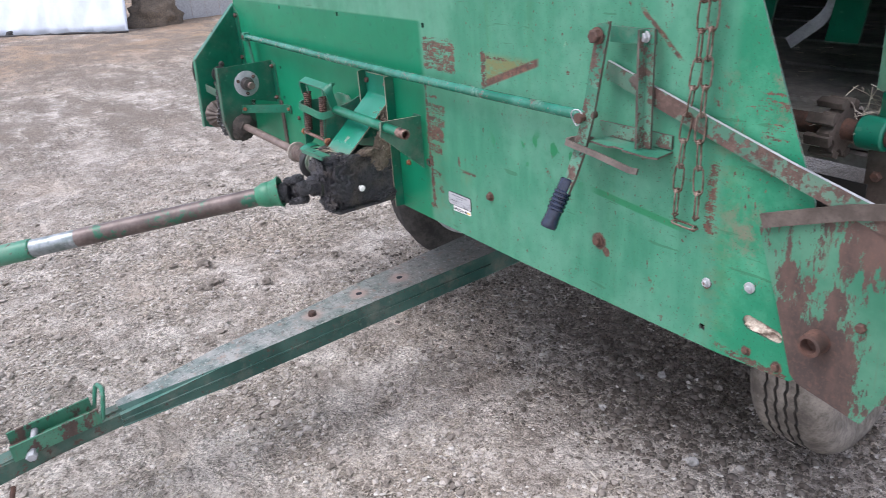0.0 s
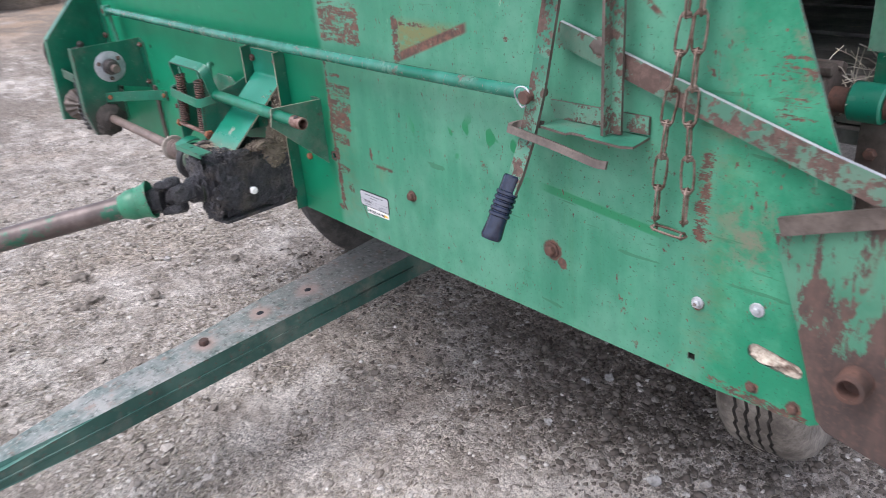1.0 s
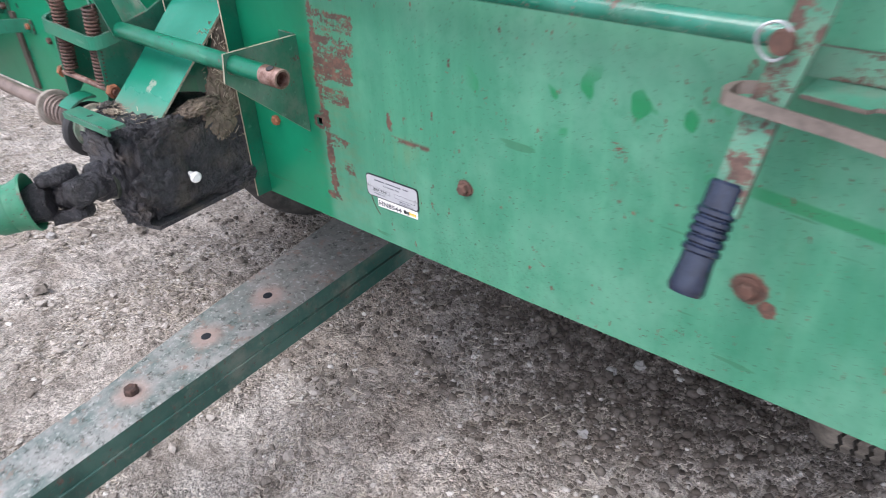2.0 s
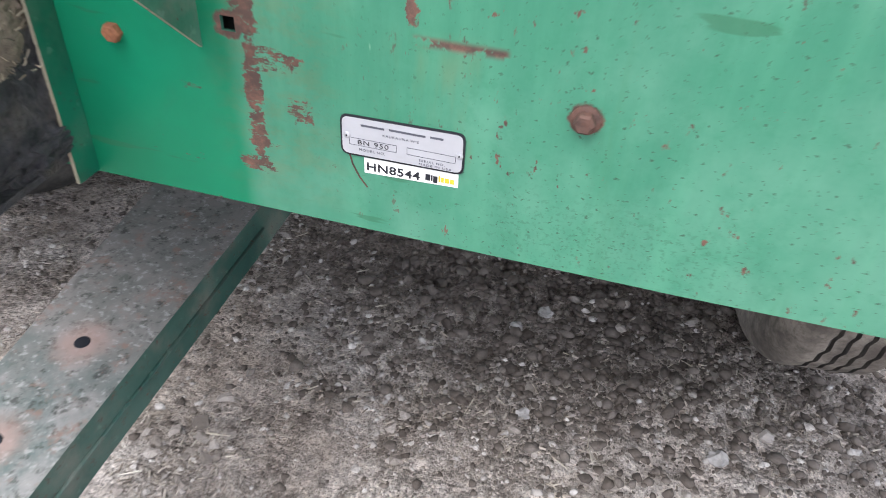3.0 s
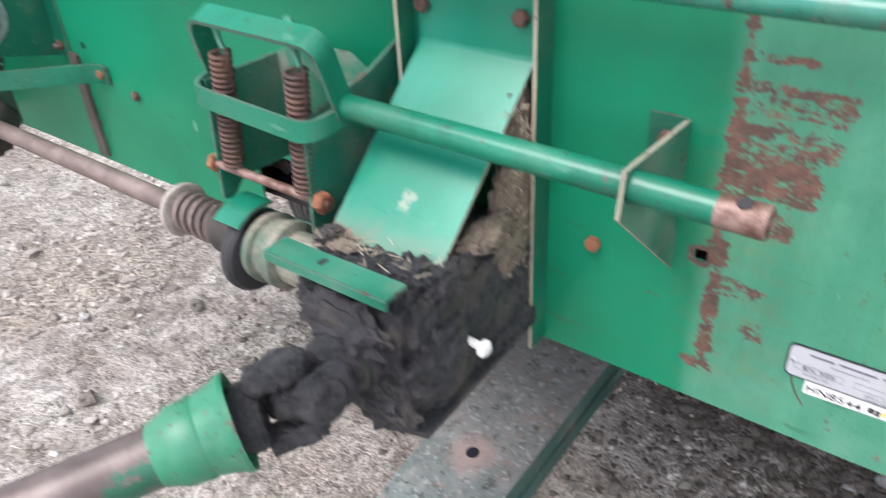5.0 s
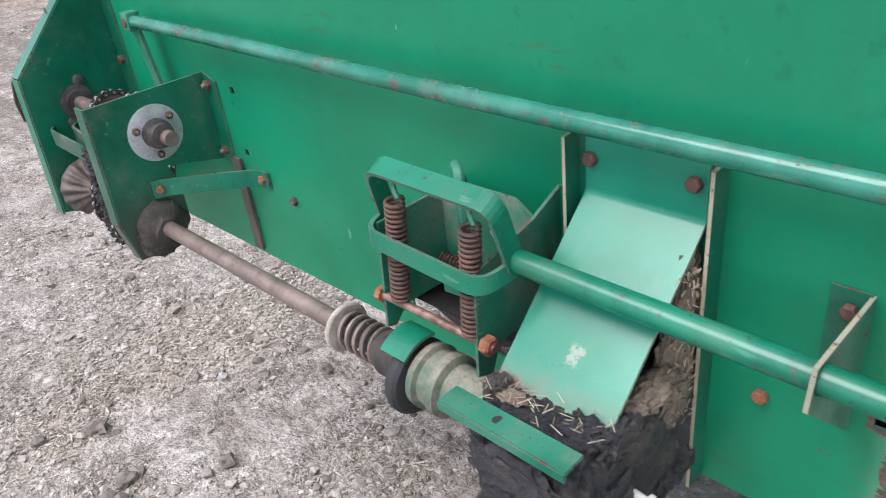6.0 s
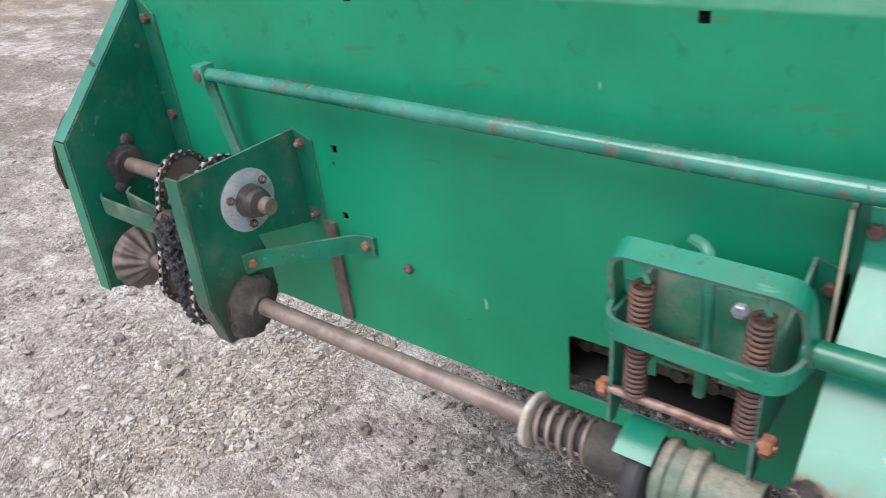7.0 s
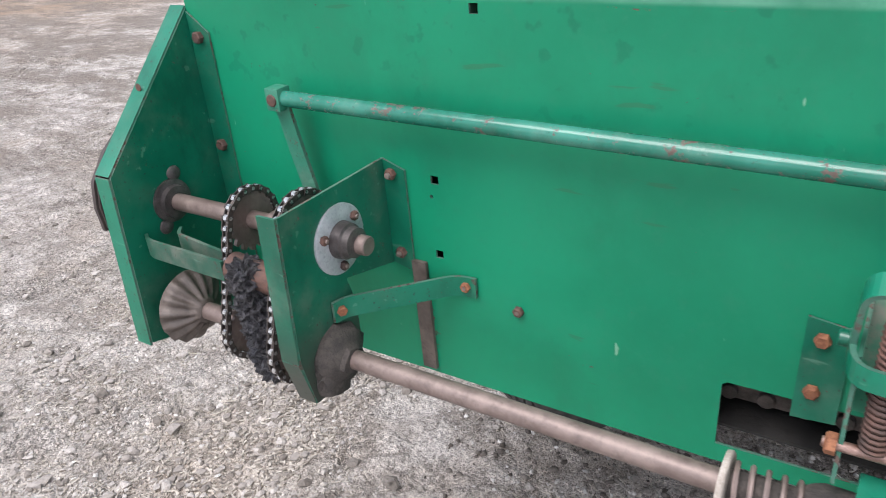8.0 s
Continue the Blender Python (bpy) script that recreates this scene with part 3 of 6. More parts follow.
def plate(bm, outline, axis, lo, hi, holes=()):
    """A sheet with that outline (two coordinates, in axis order), from lo to hi along the axis, with holes through it; its cut edges take the second material."""
    edges = []
    for loop in (outline, *holes):
        vs = [bm.verts.new(axes_of(axis, a, b, lo)) for a, b in loop]
        edges += [bm.edges.new((vs[i], vs[(i + 1) % len(vs)])) for i in range(len(vs))]
    faces = [g for g in bmesh.ops.triangle_fill(bm, use_beauty=True, use_dissolve=False, edges=edges)["geom"] if isinstance(g, bmesh.types.BMFace)]
    out = bmesh.ops.extrude_face_region(bm, geom=faces)["geom"]
    step = Vector(axes_of(axis, 0, 0, hi - lo))
    bmesh.ops.translate(bm, vec=step, verts=[g for g in out if isinstance(g, bmesh.types.BMVert)])
    bm.normal_update()
    k = "xyz".index(axis)
    for f in bm.faces:
        if abs(f.normal[k]) < 0.5:
            f.material_index = 1
    return bm


def ring(cx, cy, r, n=16, start=0.0):
    return [(cx + r * math.cos(start + 2 * math.pi * i / n), cy + r * math.sin(start + 2 * math.pi * i / n)) for i in range(n)]


def square(cx, cy, h):
    return [(cx - h, cy - h), (cx + h, cy - h), (cx + h, cy + h), (cx - h, cy + h)]


def frame_of(p, q):
    d = (Vector(q) - Vector(p)).normalized()
    side = d.cross(Vector((0, 0, 1)) if abs(d.z) < 0.9 else Vector((1, 0, 0))).normalized()
    return d, side, side.cross(d)


def lathe(bm, p, q, profile, n=24):
    """Turned about the line p to q: profile rows of (metres along it, radius)."""
    d, a, b = frame_of(p, q)
    rows = []
    for s, r in profile:
        c = Vector(p) + d * s
        rows.append([bm.verts.new(c + (a * math.cos(2 * math.pi * i / n) + b * math.sin(2 * math.pi * i / n)) * max(r, 1e-4)) for i in range(n)])
    for u, v in zip(rows, rows[1:]):
        for i in range(n):
            bm.faces.new((u[i], u[(i + 1) % n], v[(i + 1) % n], v[i]))
    bm.faces.new(rows[0])
    bm.faces.new(rows[-1])
    return bm


def rod(bm, p, q, r, n=16, chamfer=0.0):
    length = (Vector(q) - Vector(p)).length
    c = chamfer or r * 0.12
    return lathe(bm, p, q, [(0, r - c), (c, r), (length - c, r), (length, r - c)], n)


def pipe(bm, points, r, n=8, closed=False):
    """A round wire along points."""
    pts = [Vector(p) for p in points]
    rows, up = [], None
    for i, p in enumerate(pts):
        a = pts[i - 1] if (i or closed) else p
        b = pts[(i + 1) % len(pts)] if (i + 1 < len(pts) or closed) else p
        d = (b - a).normalized()
        if up is None:
            up = d.orthogonal().normalized()
        up = (up - d * up.dot(d)).normalized()
        w = d.cross(up)
        rows.append([bm.verts.new(p + (up * math.cos(2 * math.pi * k / n) + w * math.sin(2 * math.pi * k / n)) * r) for k in range(n)])
    pairs = list(zip(rows, rows[1:])) + ([(rows[-1], rows[0])] if closed else [])
    for u, v in pairs:
        for k in range(n):
            bm.faces.new((u[k], u[(k + 1) % n], v[(k + 1) % n], v[k]))
    if not closed:
        bm.faces.new(rows[0])
        bm.faces.new(rows[-1])
    return bm


def strap(bm, points, width, thick, across):
    """A flat bar bent along points; its width lies along the vector across."""
    pts, w = [Vector(p) for p in points], Vector(across).normalized() * width / 2
    rows = []
    for i, p in enumerate(pts):
        d = (pts[min(i + 1, len(pts) - 1)] - pts[max(i - 1, 0)]).normalized()
        t = d.cross(w).normalized() * thick / 2
        rows.append([bm.verts.new(v) for v in (p + w + t, p - w + t, p - w - t, p + w - t)])
    for u, v in zip(rows, rows[1:]):
        for k in range(4):
            f = bm.faces.new((u[k], u[(k + 1) % 4], v[(k + 1) % 4], v[k]))
            f.material_index = 0 if k in (0, 2) else 1
    bm.faces.new(rows[0]).material_index = 1
    bm.faces.new(rows[-1]).material_index = 1
    return bm


def arc(points, radius, n=5):
    """The polyline with its inner corners rounded."""
    pts = [Vector(p) for p in points]
    out = [pts[0]]
    for a, b, c in zip(pts, pts[1:], pts[2:]):
        u, v = (a - b).normalized(), (c - b).normalized()
        r = min(radius, (a - b).length * 0.45, (c - b).length * 0.45)
        for i in range(n + 1):
            k = i / n
            out.append((b + u * r) * (1 - k) ** 2 + b * 2 * k * (1 - k) + (b + v * r) * k ** 2)
    return out + [pts[-1]]


def lump(bm, centre, size, seed=0, rough=0.25, detail=3, scale=3.0):
    """An uneven mass about a centre."""
    r = bmesh.ops.create_icosphere(bm, subdivisions=detail, radius=1.0)
    for v in r["verts"]:
        n = v.co.normalized()
        k = 1 + rough * noise.noise(n * scale + Vector((seed * 3.7, seed * 1.3, 0))) + rough * 0.5 * noise.noise(n * scale * 3 + Vector((seed, 5, 1)))
        v.co = Vector(centre) + Vector((n.x * size[0], n.y * size[1], n.z * size[2])) * k
    return bm


def hex_bolt(name, parent, place, axis, r, material, label="", washer=0.0, stud=0.0):
    """A hexagon head or nut seated on a face whose outward direction is axis."""
    bm = mesh()
    p, d = Vector(place), Vector(axis)
    if washer:
        lathe(bm, p, p + d, [(0, washer), (0.0025, washer), (0.003, washer * 0.92)], 18)
    base = 0.0028 if washer else 0.0
    lathe(bm, p, p + d, [(base, r), (base + r * 0.75, r), (base + r * 0.95, r * 0.78)], 6)
    heads = set(bm.faces)
    if stud:
        lathe(bm, p, p + d, [(base, r * 0.5), (base + stud, r * 0.5), (base + stud + 0.002, r * 0.38)], 10)
    for f in bm.faces:
        f.material_index = 0 if f in heads else 1
    return part(name, bm, [material, SHAFT], parent, label, 30)


def writing(name, text, place, height, material, parent, label="", spacing=1.0, width=None, bold=0.0):
    """Letters standing on the front panel."""
    c = bpy.data.curves.new(name, "FONT")
    c.body, c.size, c.extrude, c.space_character, c.align_x = text, height * 1.38, 0.00015, spacing, "LEFT"
    c.offset = bold
    tmp = bpy.data.objects.new(name, c)
    scene.collection.objects.link(tmp)
    bpy.context.view_layer.update()
    me = bpy.data.meshes.new_from_object(tmp.evaluated_get(bpy.context.evaluated_depsgraph_get()))
    bpy.data.objects.remove(tmp)
    me.materials.clear()
    me.materials.append(material)
    xs = [v.co.x for v in me.vertices]
    k = width / (max(xs) - min(xs)) if width else 1.0
    me.transform(Matrix.Translation(place) @ Matrix.Rotation(radians(90), 4, "X") @ Matrix.Diagonal((k, 1, 1, 1)) @ Matrix.Translation((-min(xs), 0, 0)))
    ob = new(name, me)
    ob.parent = parent
    return tagged(ob, label)


# ---- ground ----
def ground_height(x, y):
    """The trodden yard: a slight fall towards the wagon, ruts and hummocks."""
    near = math.exp(-((x + 0.8) / 3.5) ** 2 - (y / 3.0) ** 2)
    z = 0.02 + near * (-0.055 * (y - 0.3) - 0.022 * x)
    p = Vector((x, y, 0.0))
    z += 0.022 * noise.noise(p * 1.1) + 0.012 * noise.noise(p * 3.1 + Vector((5, 2, 0)))
    if -3.6 < x < 1.8 and -1.8 < y < 2.0:
        # clods broken up below the panel and in a patch before it
        rough = math.exp(-((x - 0.15) / 0.7) ** 2 - ((y - 0.8) / 0.35) ** 2) + 0.8 * math.exp(-((x + 0.2) / 0.4) ** 2 - ((y + 0.2) / 0.25) ** 2) + 0.15
        z += rough * (0.016 * abs(noise.noise(p * 15 + Vector((3, 1, 0)))) + 0.012 * abs(noise.noise(p * 32 + Vector((8, 4, 0)))) + 0.007 * noise.noise(p * 62) - 0.008)
    if abs(x) < 6 and abs(y) < 5:
        z += 0.012 * noise.noise(p * 8 + Vector((1, 7, 0))) + 0.01 * noise.noise(p * 19) + 0.006 * noise.noise(p * 37)
    return z


def spread(lo, hi, fine, far):
    """Even steps from lo to hi, growing ones out to far on both sides."""
    inner = list(np.arange(lo, hi, fine))
    step, left, right = fine, [], []
    while not left or left[-1] > -far:
        step *= 1.16
        left.append((left[-1] if left else lo) - step)
        right.append((right[-1] if right else inner[-1]) + step)
    return left[::-1] + inner + right


def build_ground():
    xs, ys = spread(-2.9, 1.2, 0.0115, 1500.0), spread(-1.2, 1.5, 0.0115, 1500.0)
    verts = [(x, y, ground_height(x, y)) for y in ys for x in xs]
    w = len(xs)
    faces = [(j * w + i, j * w + i + 1, (j + 1) * w + i + 1, (j + 1) * w + i) for j in range(len(ys) - 1) for i in range(w - 1)]
    me = bpy.data.meshes.new("ground")
    me.from_pydata(verts, [], faces)
    me.materials.append(SOIL)
    for p in me.polygons:
        p.use_smooth = True
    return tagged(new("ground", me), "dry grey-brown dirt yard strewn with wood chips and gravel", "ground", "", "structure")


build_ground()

# ---- the wagon ----
wagon = empty("forage_wagon", "weathered green steel forage wagon with a rusting front conveyor panel", "forage wagon")

# front panel with its bolt holes, slot and clean-out opening
SQUARE_HOLES = ((0.667, 0.811), (-0.29, 0.933), (-1.326, 1.085), (-1.328, 0.971), (-0.27, 1.312), (-0.777, 1.313), (-1.25, 1.312))
slot = [(0.767 + 0.0145 * math.cos(a), 0.863 + 0.0145 * math.sin(a)) for a in np.linspace(math.pi / 2, 1.5 * math.pi, 7)]
slot += [(0.821 + 0.012 * math.cos(a), 0.857 + 0.012 * math.sin(a)) for a in np.linspace(-math.pi / 2, 0.5 * math.pi, 7)]
opening = [(-0.931, 0.786), (-0.7, 0.79), (-0.7, 0.886), (-0.925, 0.884), (-0.931, 0.879)]
# Its top runs out of view up to the added cover, darkening the box.
bm = plate(
    mesh(),
    [(-1.75, 0.757), (0.1, 0.76), (0.7, 0.771), (0.852, 0.782), (0.865, 0.792), (0.858, 1.115), (0.824, 1.193), (0.729, 1.419), (0.6, 1.75), (0.55, 2.3), (-1.75, 2.3)],
    "y", 0.004, 0.0, [square(x, z, 0.0062) for x, z in SQUARE_HOLES] + [slot, opening, ring(-1.333, 1.06, 0.003, 8)],
)
panel = part("front_panel", bm, [PANEL, EDGE], wagon, "faded green steel panel, rust flaking down a vertical seam", False)
bm = lump(mesh(), (0.794, 0.018, 0.859), (0.066, 0.016, 0.03), 3, 0.35, 4, 4.0)
for v in bm.verts:
    v.co.y += 0.004 * noise.noise(v.co * 110)
part("wood_block", bm, PALE_WOOD, wagon, "pale raw timber behind the slot")
bm = mesh()
plate(bm, [(-1.75, 0.004), (0.1, 0.004), (0.1, 0.03), (-1.75, 0.03)], "z", 0.76, 0.763)
part("lower_flange", bm, [GREEN, EDGE], wagon)

BOLTS = (
    (0.0, 0.905, 0.0085, RUST, 0.0115, 0.006), (0.388, 0.904, 0.01, RUST, 0.014, 0.0), (0.671, 0.908, 0.0065, GALV, 0.0095, 0.005),
    (0.761, 0.931, 0.0055, GALV, 0.0105, 0.0), (-0.399, 0.91, 0.0085, RUST_BRIGHT, 0.0, 0.005), (-1.204, 0.91, 0.008, RUST, 0.0, 0.006),
    (0.766, 0.804, 0.0068, RUST, 0.0, 0.004), (0.828, 0.799, 0.0075, RUST, 0.0, 0.004),
)
for x, z, r, m, washer, stud in BOLTS:
    hex_bolt("bolt", panel, (x, -0.0005, z), (0, -1, 0), r, m, "zinc-grey bolt" if m is GALV else "rusty bolt", washer, stud)

# maker's plate and sale sticker
bm = mesh()
corners = [(-0.1965, 0.8355), (-0.0895, 0.8365), (-0.0895, 0.8745), (-0.1965, 0.873)]


def rounded(c, r, n=5):
    out = []
    for i in range(4):
        a, b, d = Vector(c[i - 1]), Vector(c[i]), Vector(c[(i + 1) % 4])
        u, v = (a - b).normalized() * r, (d - b).normalized() * r
        out += [tuple((b + u) * (1 - k) ** 2 + b * 2 * k * (1 - k) + (b + v) * k ** 2) for k in np.linspace(0, 1, n)]
    return out


plate(bm, rounded(corners, 0.007), "y", -0.0004, -0.0016)
nameplate = part("nameplate", bm, [INK, INK], wagon, "aluminium model plate with a black border, riveted on", False)
inner = [(-0.1948, 0.8373), (-0.0912, 0.8383), (-0.0912, 0.8727), (-0.1948, 0.8712)]
part("plate_face", plate(mesh(), rounded(inner, 0.006), "y", -0.0016, -0.0022), [PLATE, PLATE], nameplate, "", False)
for x, z in ((-0.1905, 0.8545), (-0.0935, 0.8545)):
    bm = lathe(mesh(), (x, -0.0022, z), (x, -1, z), [(0, 0.0032), (0.0006, 0.003), (0.0012, 0.0018)], 14)
    part("rivet", bm, GALV, nameplate)
    # Black dot for the shaded bore; the rivet itself is solid.
    part("rivet_hole_disc", lathe(mesh(), (x, -0.0033, z), (x, -1, z), [(0, 0.0009), (0.0003, 0.0008)], 8), INK, nameplate)
Y = -0.0023
for k, w in enumerate((0.0205, 0.031, 0.011)):
    x = -0.178 + (0, 0.0245, 0.0595)[k]
    part("print_bar", box(mesh(), x, x + w, Y - 0.0002, Y, 0.8648 + k * 0.0004, 0.8666 + k * 0.0004), GREY_INK, nameplate)
writing("town_line", "KAUKAUNA WIS", (-0.159, Y, 0.8588), 0.0022, GREY_INK, nameplate, "", 1.25, 0.031)
writing("model_number", "BN 950", (-0.181, Y, 0.8475), 0.0042, INK, nameplate, "", 1.15, 0.027)
writing("model_caption", "MODEL NO.", (-0.18, Y, 0.8415), 0.0024, GREY_INK, nameplate, "", 1.2, 0.023)
writing("serial_caption", "SERIAL NO.", (-0.1275, Y, 0.8422), 0.0022, GREY_INK, nameplate, "", 1.2, 0.022)
writing("origin_line", "MADE IN USA", (-0.1275, Y, 0.8388), 0.0022, GREY_INK, nameplate, "", 1.2, 0.028)
for x0, x1, z0, z1 in ((-0.1885, -0.147, 0.8462, 0.853), (-0.138, -0.0965, 0.8466, 0.8532)):
    bm, t = mesh(), 0.0003
    for a, b, c, d in ((x0, x1, z0, z0 + t), (x0, x1, z1 - t, z1), (x0, x0 + t, z0 + t, z1 - t), (x1 - t, x1, z0 + t, z1 - t)):
        box(bm, a, b, Y - 0.0002, Y, c, d)
    part("box_outline", bm, GREY_INK, nameplate, "", False)
bm = plate(mesh(), [(-0.1765, 0.8195), (-0.0938, 0.8225), (-0.0938, 0.8358), (-0.1765, 0.8345)], "y", -0.0002, -0.0003)
sticker = part("lot_sticker", bm, [WHITE, WHITE], wagon, "white paper lot sticker with black digits", False)
writing("lot_number", "HN8544", (-0.174, -0.0005, 0.8228), 0.0078, INK, sticker, "bold black lot number", 1.08, 0.047, 0.00018)
for k, (x, w, z) in enumerate(((-0.122, 0.0042, 0.8245), (-0.1172, 0.0013, 0.8247), (-0.1152, 0.0036, 0.8235))):
    part("dark_logo", box(mesh(), x, x + w, -0.0007, -0.0004, z, 0.8305 - 0.0004 * k), INK, sticker, "", False)
for k, (x, w) in enumerate(((-0.1105, 0.0013), (-0.1085, 0.0024), (-0.1052, 0.0036), (-0.1007, 0.0034))):
    part("yellow_logo", box(mesh(), x, x + w, -0.0007, -0.0004, 0.8252, 0.8308 if k == 0 else 0.8296), YELLOW, sticker, "", False)

bm = strap(mesh(), [(-0.19, -0.0006, 0.838), (-0.187, -0.0006, 0.826), (-0.181, -0.0006, 0.814), (-0.174, -0.0006, 0.805)], 0.0014, 0.0004, (1, 0, 0.4))
part("scratch", bm, [RUST, RUST], panel, "", False)

# end plate of the drive housing; axes of its upper and lower shafts
UP, LOW = (-0.11, 1.03), (-0.155, 0.875)
bm = mesh()
plate(bm, [(0.0, 1.3), (-0.198, 1.1), (-0.21, 0.824), (0.0, 0.765)], "x", -1.752, -1.749, [ring(-0.1, 1.03, 0.018, 14)])
end_plate = part("end_plate", bm, [GREEN, EDGE], wagon, "deep green end plate with a folded edge", False)
bm = mesh()
d = Vector((0, -0.2, -0.195)).normalized()
strap(bm, [(-1.766, 0.0, 1.302), (-1.766, -0.199, 1.101)], 0.031, 0.0035, (1, 0, 0))
strap(bm, [(-1.766, -0.2, 1.098), (-1.766, -0.212, 0.82)], 0.031, 0.0035, (1, 0, 0))
# Fold painted a lighter green than its plate, for the light on it.
part("folded_edge", bm, [GREEN_MID_PAINT, EDGE], end_plate, "", False)
plate(bm := mesh(), [(-1.748, 0.78), (-1.708, 0.79), (-1.708, 1.265), (-1.748, 1.295)], "y", -0.004, -0.0008)
part("mounting_tab", bm, [GREEN, EDGE], end_plate, "", False)
for z in (1.258, 1.088):
    hex_bolt("bolt", end_plate, (-1.728, -0.0042, z), (0, -1, 0), 0.0095, RUST, "", 0.0, 0.007)
for y, z in ((-0.197, 1.078), (-0.2035, 0.862), (-0.1, 1.205)):
    bm = lathe(mesh(), (-1.766, y - 0.0035, z), (-1.766, y - 1, z), [(0, 0.0065), (0.0006, 0.0055), (0.0007, 0.0)], 12)
    part("edge_hole", bm, RUST, end_plate, "", False)
bm = mesh()
plate(bm, [(-0.1, 1.15), (-0.135, 1.152), (-0.172, 1.125), (-0.202, 1.088), (-0.209, 1.05), (-0.206, 1.012), (-0.15, 1.0), (-0.1, 1.01)], "x", -1.8, -1.785)
bmesh.ops.bevel(bm, geom=[e for e in bm.edges if abs((e.verts[0].co - e.verts[1].co).normalized().x) < 0.5 and len(e.link_faces) == 2 and e.calc_face_angle() > 0.7], offset=0.004, segments=2, affect="EDGES")
for f in bm.faces:
    f.material_index = 0
part("cap_disc", bm, CAP_BROWN, end_plate, "brown rubber cap behind the folded edge")

# bearing bracket
bm = mesh()
plate(bm, [(0.0, 1.107), (-0.215, 1.107), (-0.222, 0.9), (-0.206, 0.825), (-0.132, 0.822), (-0.1, 0.86), (-0.1, 0.93), (-0.112, 0.972), (0.0, 0.943)], "x", -1.412, -1.408, [ring(-0.112, 1.03, 0.02, 14), ring(-0.155, 0.875, 0.02, 14)])
bracket = part("bearing_bracket", bm, [GREEN_SOILED, EDGE], wagon, "green bearing bracket plate, greasy at its foot", False)
bm = mesh()
strap(bm, [(-1.424, -0.217, 1.107), (-1.424, -0.224, 0.9)], 0.03, 0.004, (1, 0, 0))
strap(bm, [(-1.424, -0.224, 0.899), (-1.424, -0.206, 0.826)], 0.03, 0.004, (1, 0, 0))
part("folded_edge", bm, [GREEN_SOILED, EDGE], bracket, "", False)
plate(bm := mesh(), [(-1.4078, 0.945), (-1.372, 0.935), (-1.372, 1.094), (-1.4078, 1.107)], "y", -0.0045, -0.0008)
part("mounting_tab", bm, [GREEN, EDGE], bracket, "", False)
for x, z in ((-1.394, 1.087), (-1.39, 0.965)):
    hex_bolt("bolt", bracket, (x, -0.0047, z), (0, -1, 0), 0.0085, RUST, "", 0.0, 0.011)
bm = mesh()
lathe(bm, (-1.408, -0.115, 1.034), (0, -0.115, 1.034), [(0, 0.049), (0.003, 0.049), (0.0042, 0.047), (0.0044, 0.02)], 32)
flange = part("bearing_flange", bm, GALV, bracket, "dull zinc bearing flange")
bm = mesh()
lathe(bm, (-1.4035, -0.115, 1.034), (0, -0.115, 1.034), [(0, 0.026), (0.014, 0.0245), (0.016, 0.021), (0.019, 0.0205), (0.026, 0.0205), (0.027, 0.016)], 24)
part("bearing_collar", bm, DARK_STEEL, bracket, "dark oily steel collar")
for a in (0.65, 2.75, 4.6):
    hex_bolt("bolt", bracket, (-1.4036, -0.115 + 0.037 * math.cos(a), 1.034 + 0.037 * math.sin(a)), (1, 0, 0), 0.0068, RUST, "", 0.0, 0.006)
bm = mesh()
lathe(bm, (-1.408, *LOW), (0, *LOW), [(0, 0.045), (0.008, 0.046), (0.018, 0.036), (0.026, 0.022), (0.034, 0.02)], 20)
for v in bm.verts:
    v.co += Vector((0.2, 1, 1)) * 0.008 * noise.noise(v.co * 45)
part("greasy_bearing", bm, OILY_DIRT, bracket, "lower bearing caked with greasy dirt")
bm = lump(mesh(), (-1.405, -0.165, 0.852), (0.018, 0.038, 0.034), 5, 0.35)
part("grease_lump", bm, OILY_DIRT, bracket)

# strut from the bracket to the panel
bm = mesh()
strap(bm, arc([(-1.404, -0.152, 0.94), (-1.4, -0.13, 0.939), (-1.303, -0.012, 0.933), (-1.285, -0.004, 0.932), (-1.268, -0.004, 0.932)], 0.012), 0.031, 0.005, (0, 0, 1))
strut = part("strut", bm, [GREEN_MID_PAINT, EDGE], wagon, "green flat-bar strut", False)
hex_bolt("bolt", strut, (-1.283, -0.007, 0.933), (0, -1, 0), 0.0075, RUST_BRIGHT, "", 0.0, 0.006)
hex_bolt("bolt", strut, (-1.399, -0.1405, 0.94), (0.78, -0.62, 0), 0.0075, RUST_BRIGHT, "", 0.0, 0.003)

bm = strap(mesh(), [(-1.36, -0.004, 0.768), (-1.362, -0.004, 0.955)], 0.024, 0.006, (1, 0, 0))
part("stiffener_bar", bm, [BROWN_BAR, BROWN_BAR], wagon, "brown rusted flat bar below the bracket", False)

# upper drive shaft with its sprockets and chains
bm = rod(mesh(), (-1.78, *UP), (-1.362, *UP), 0.0135, 20)
upper_shaft = part("upper_shaft", bm, SHAFT, wagon, "brown worn steel shaft")
part("shaft_hub", lathe(mesh(), (-1.53, *UP), (0, *UP), [(0, 0.02), (0.075, 0.02), (0.076, 0.014)], 20), SHAFT, upper_shaft, "light hub sleeve")
bm = lathe(mesh(), (-1.749, *UP), (0, *UP), [(0, 0.034), (0.005, 0.034), (0.007, 0.026), (0.016, 0.025), (0.017, 0.015)], 24)
part("end_bearing", bm, DARK_STEEL, end_plate, "round flange bearing, brown with dirt")
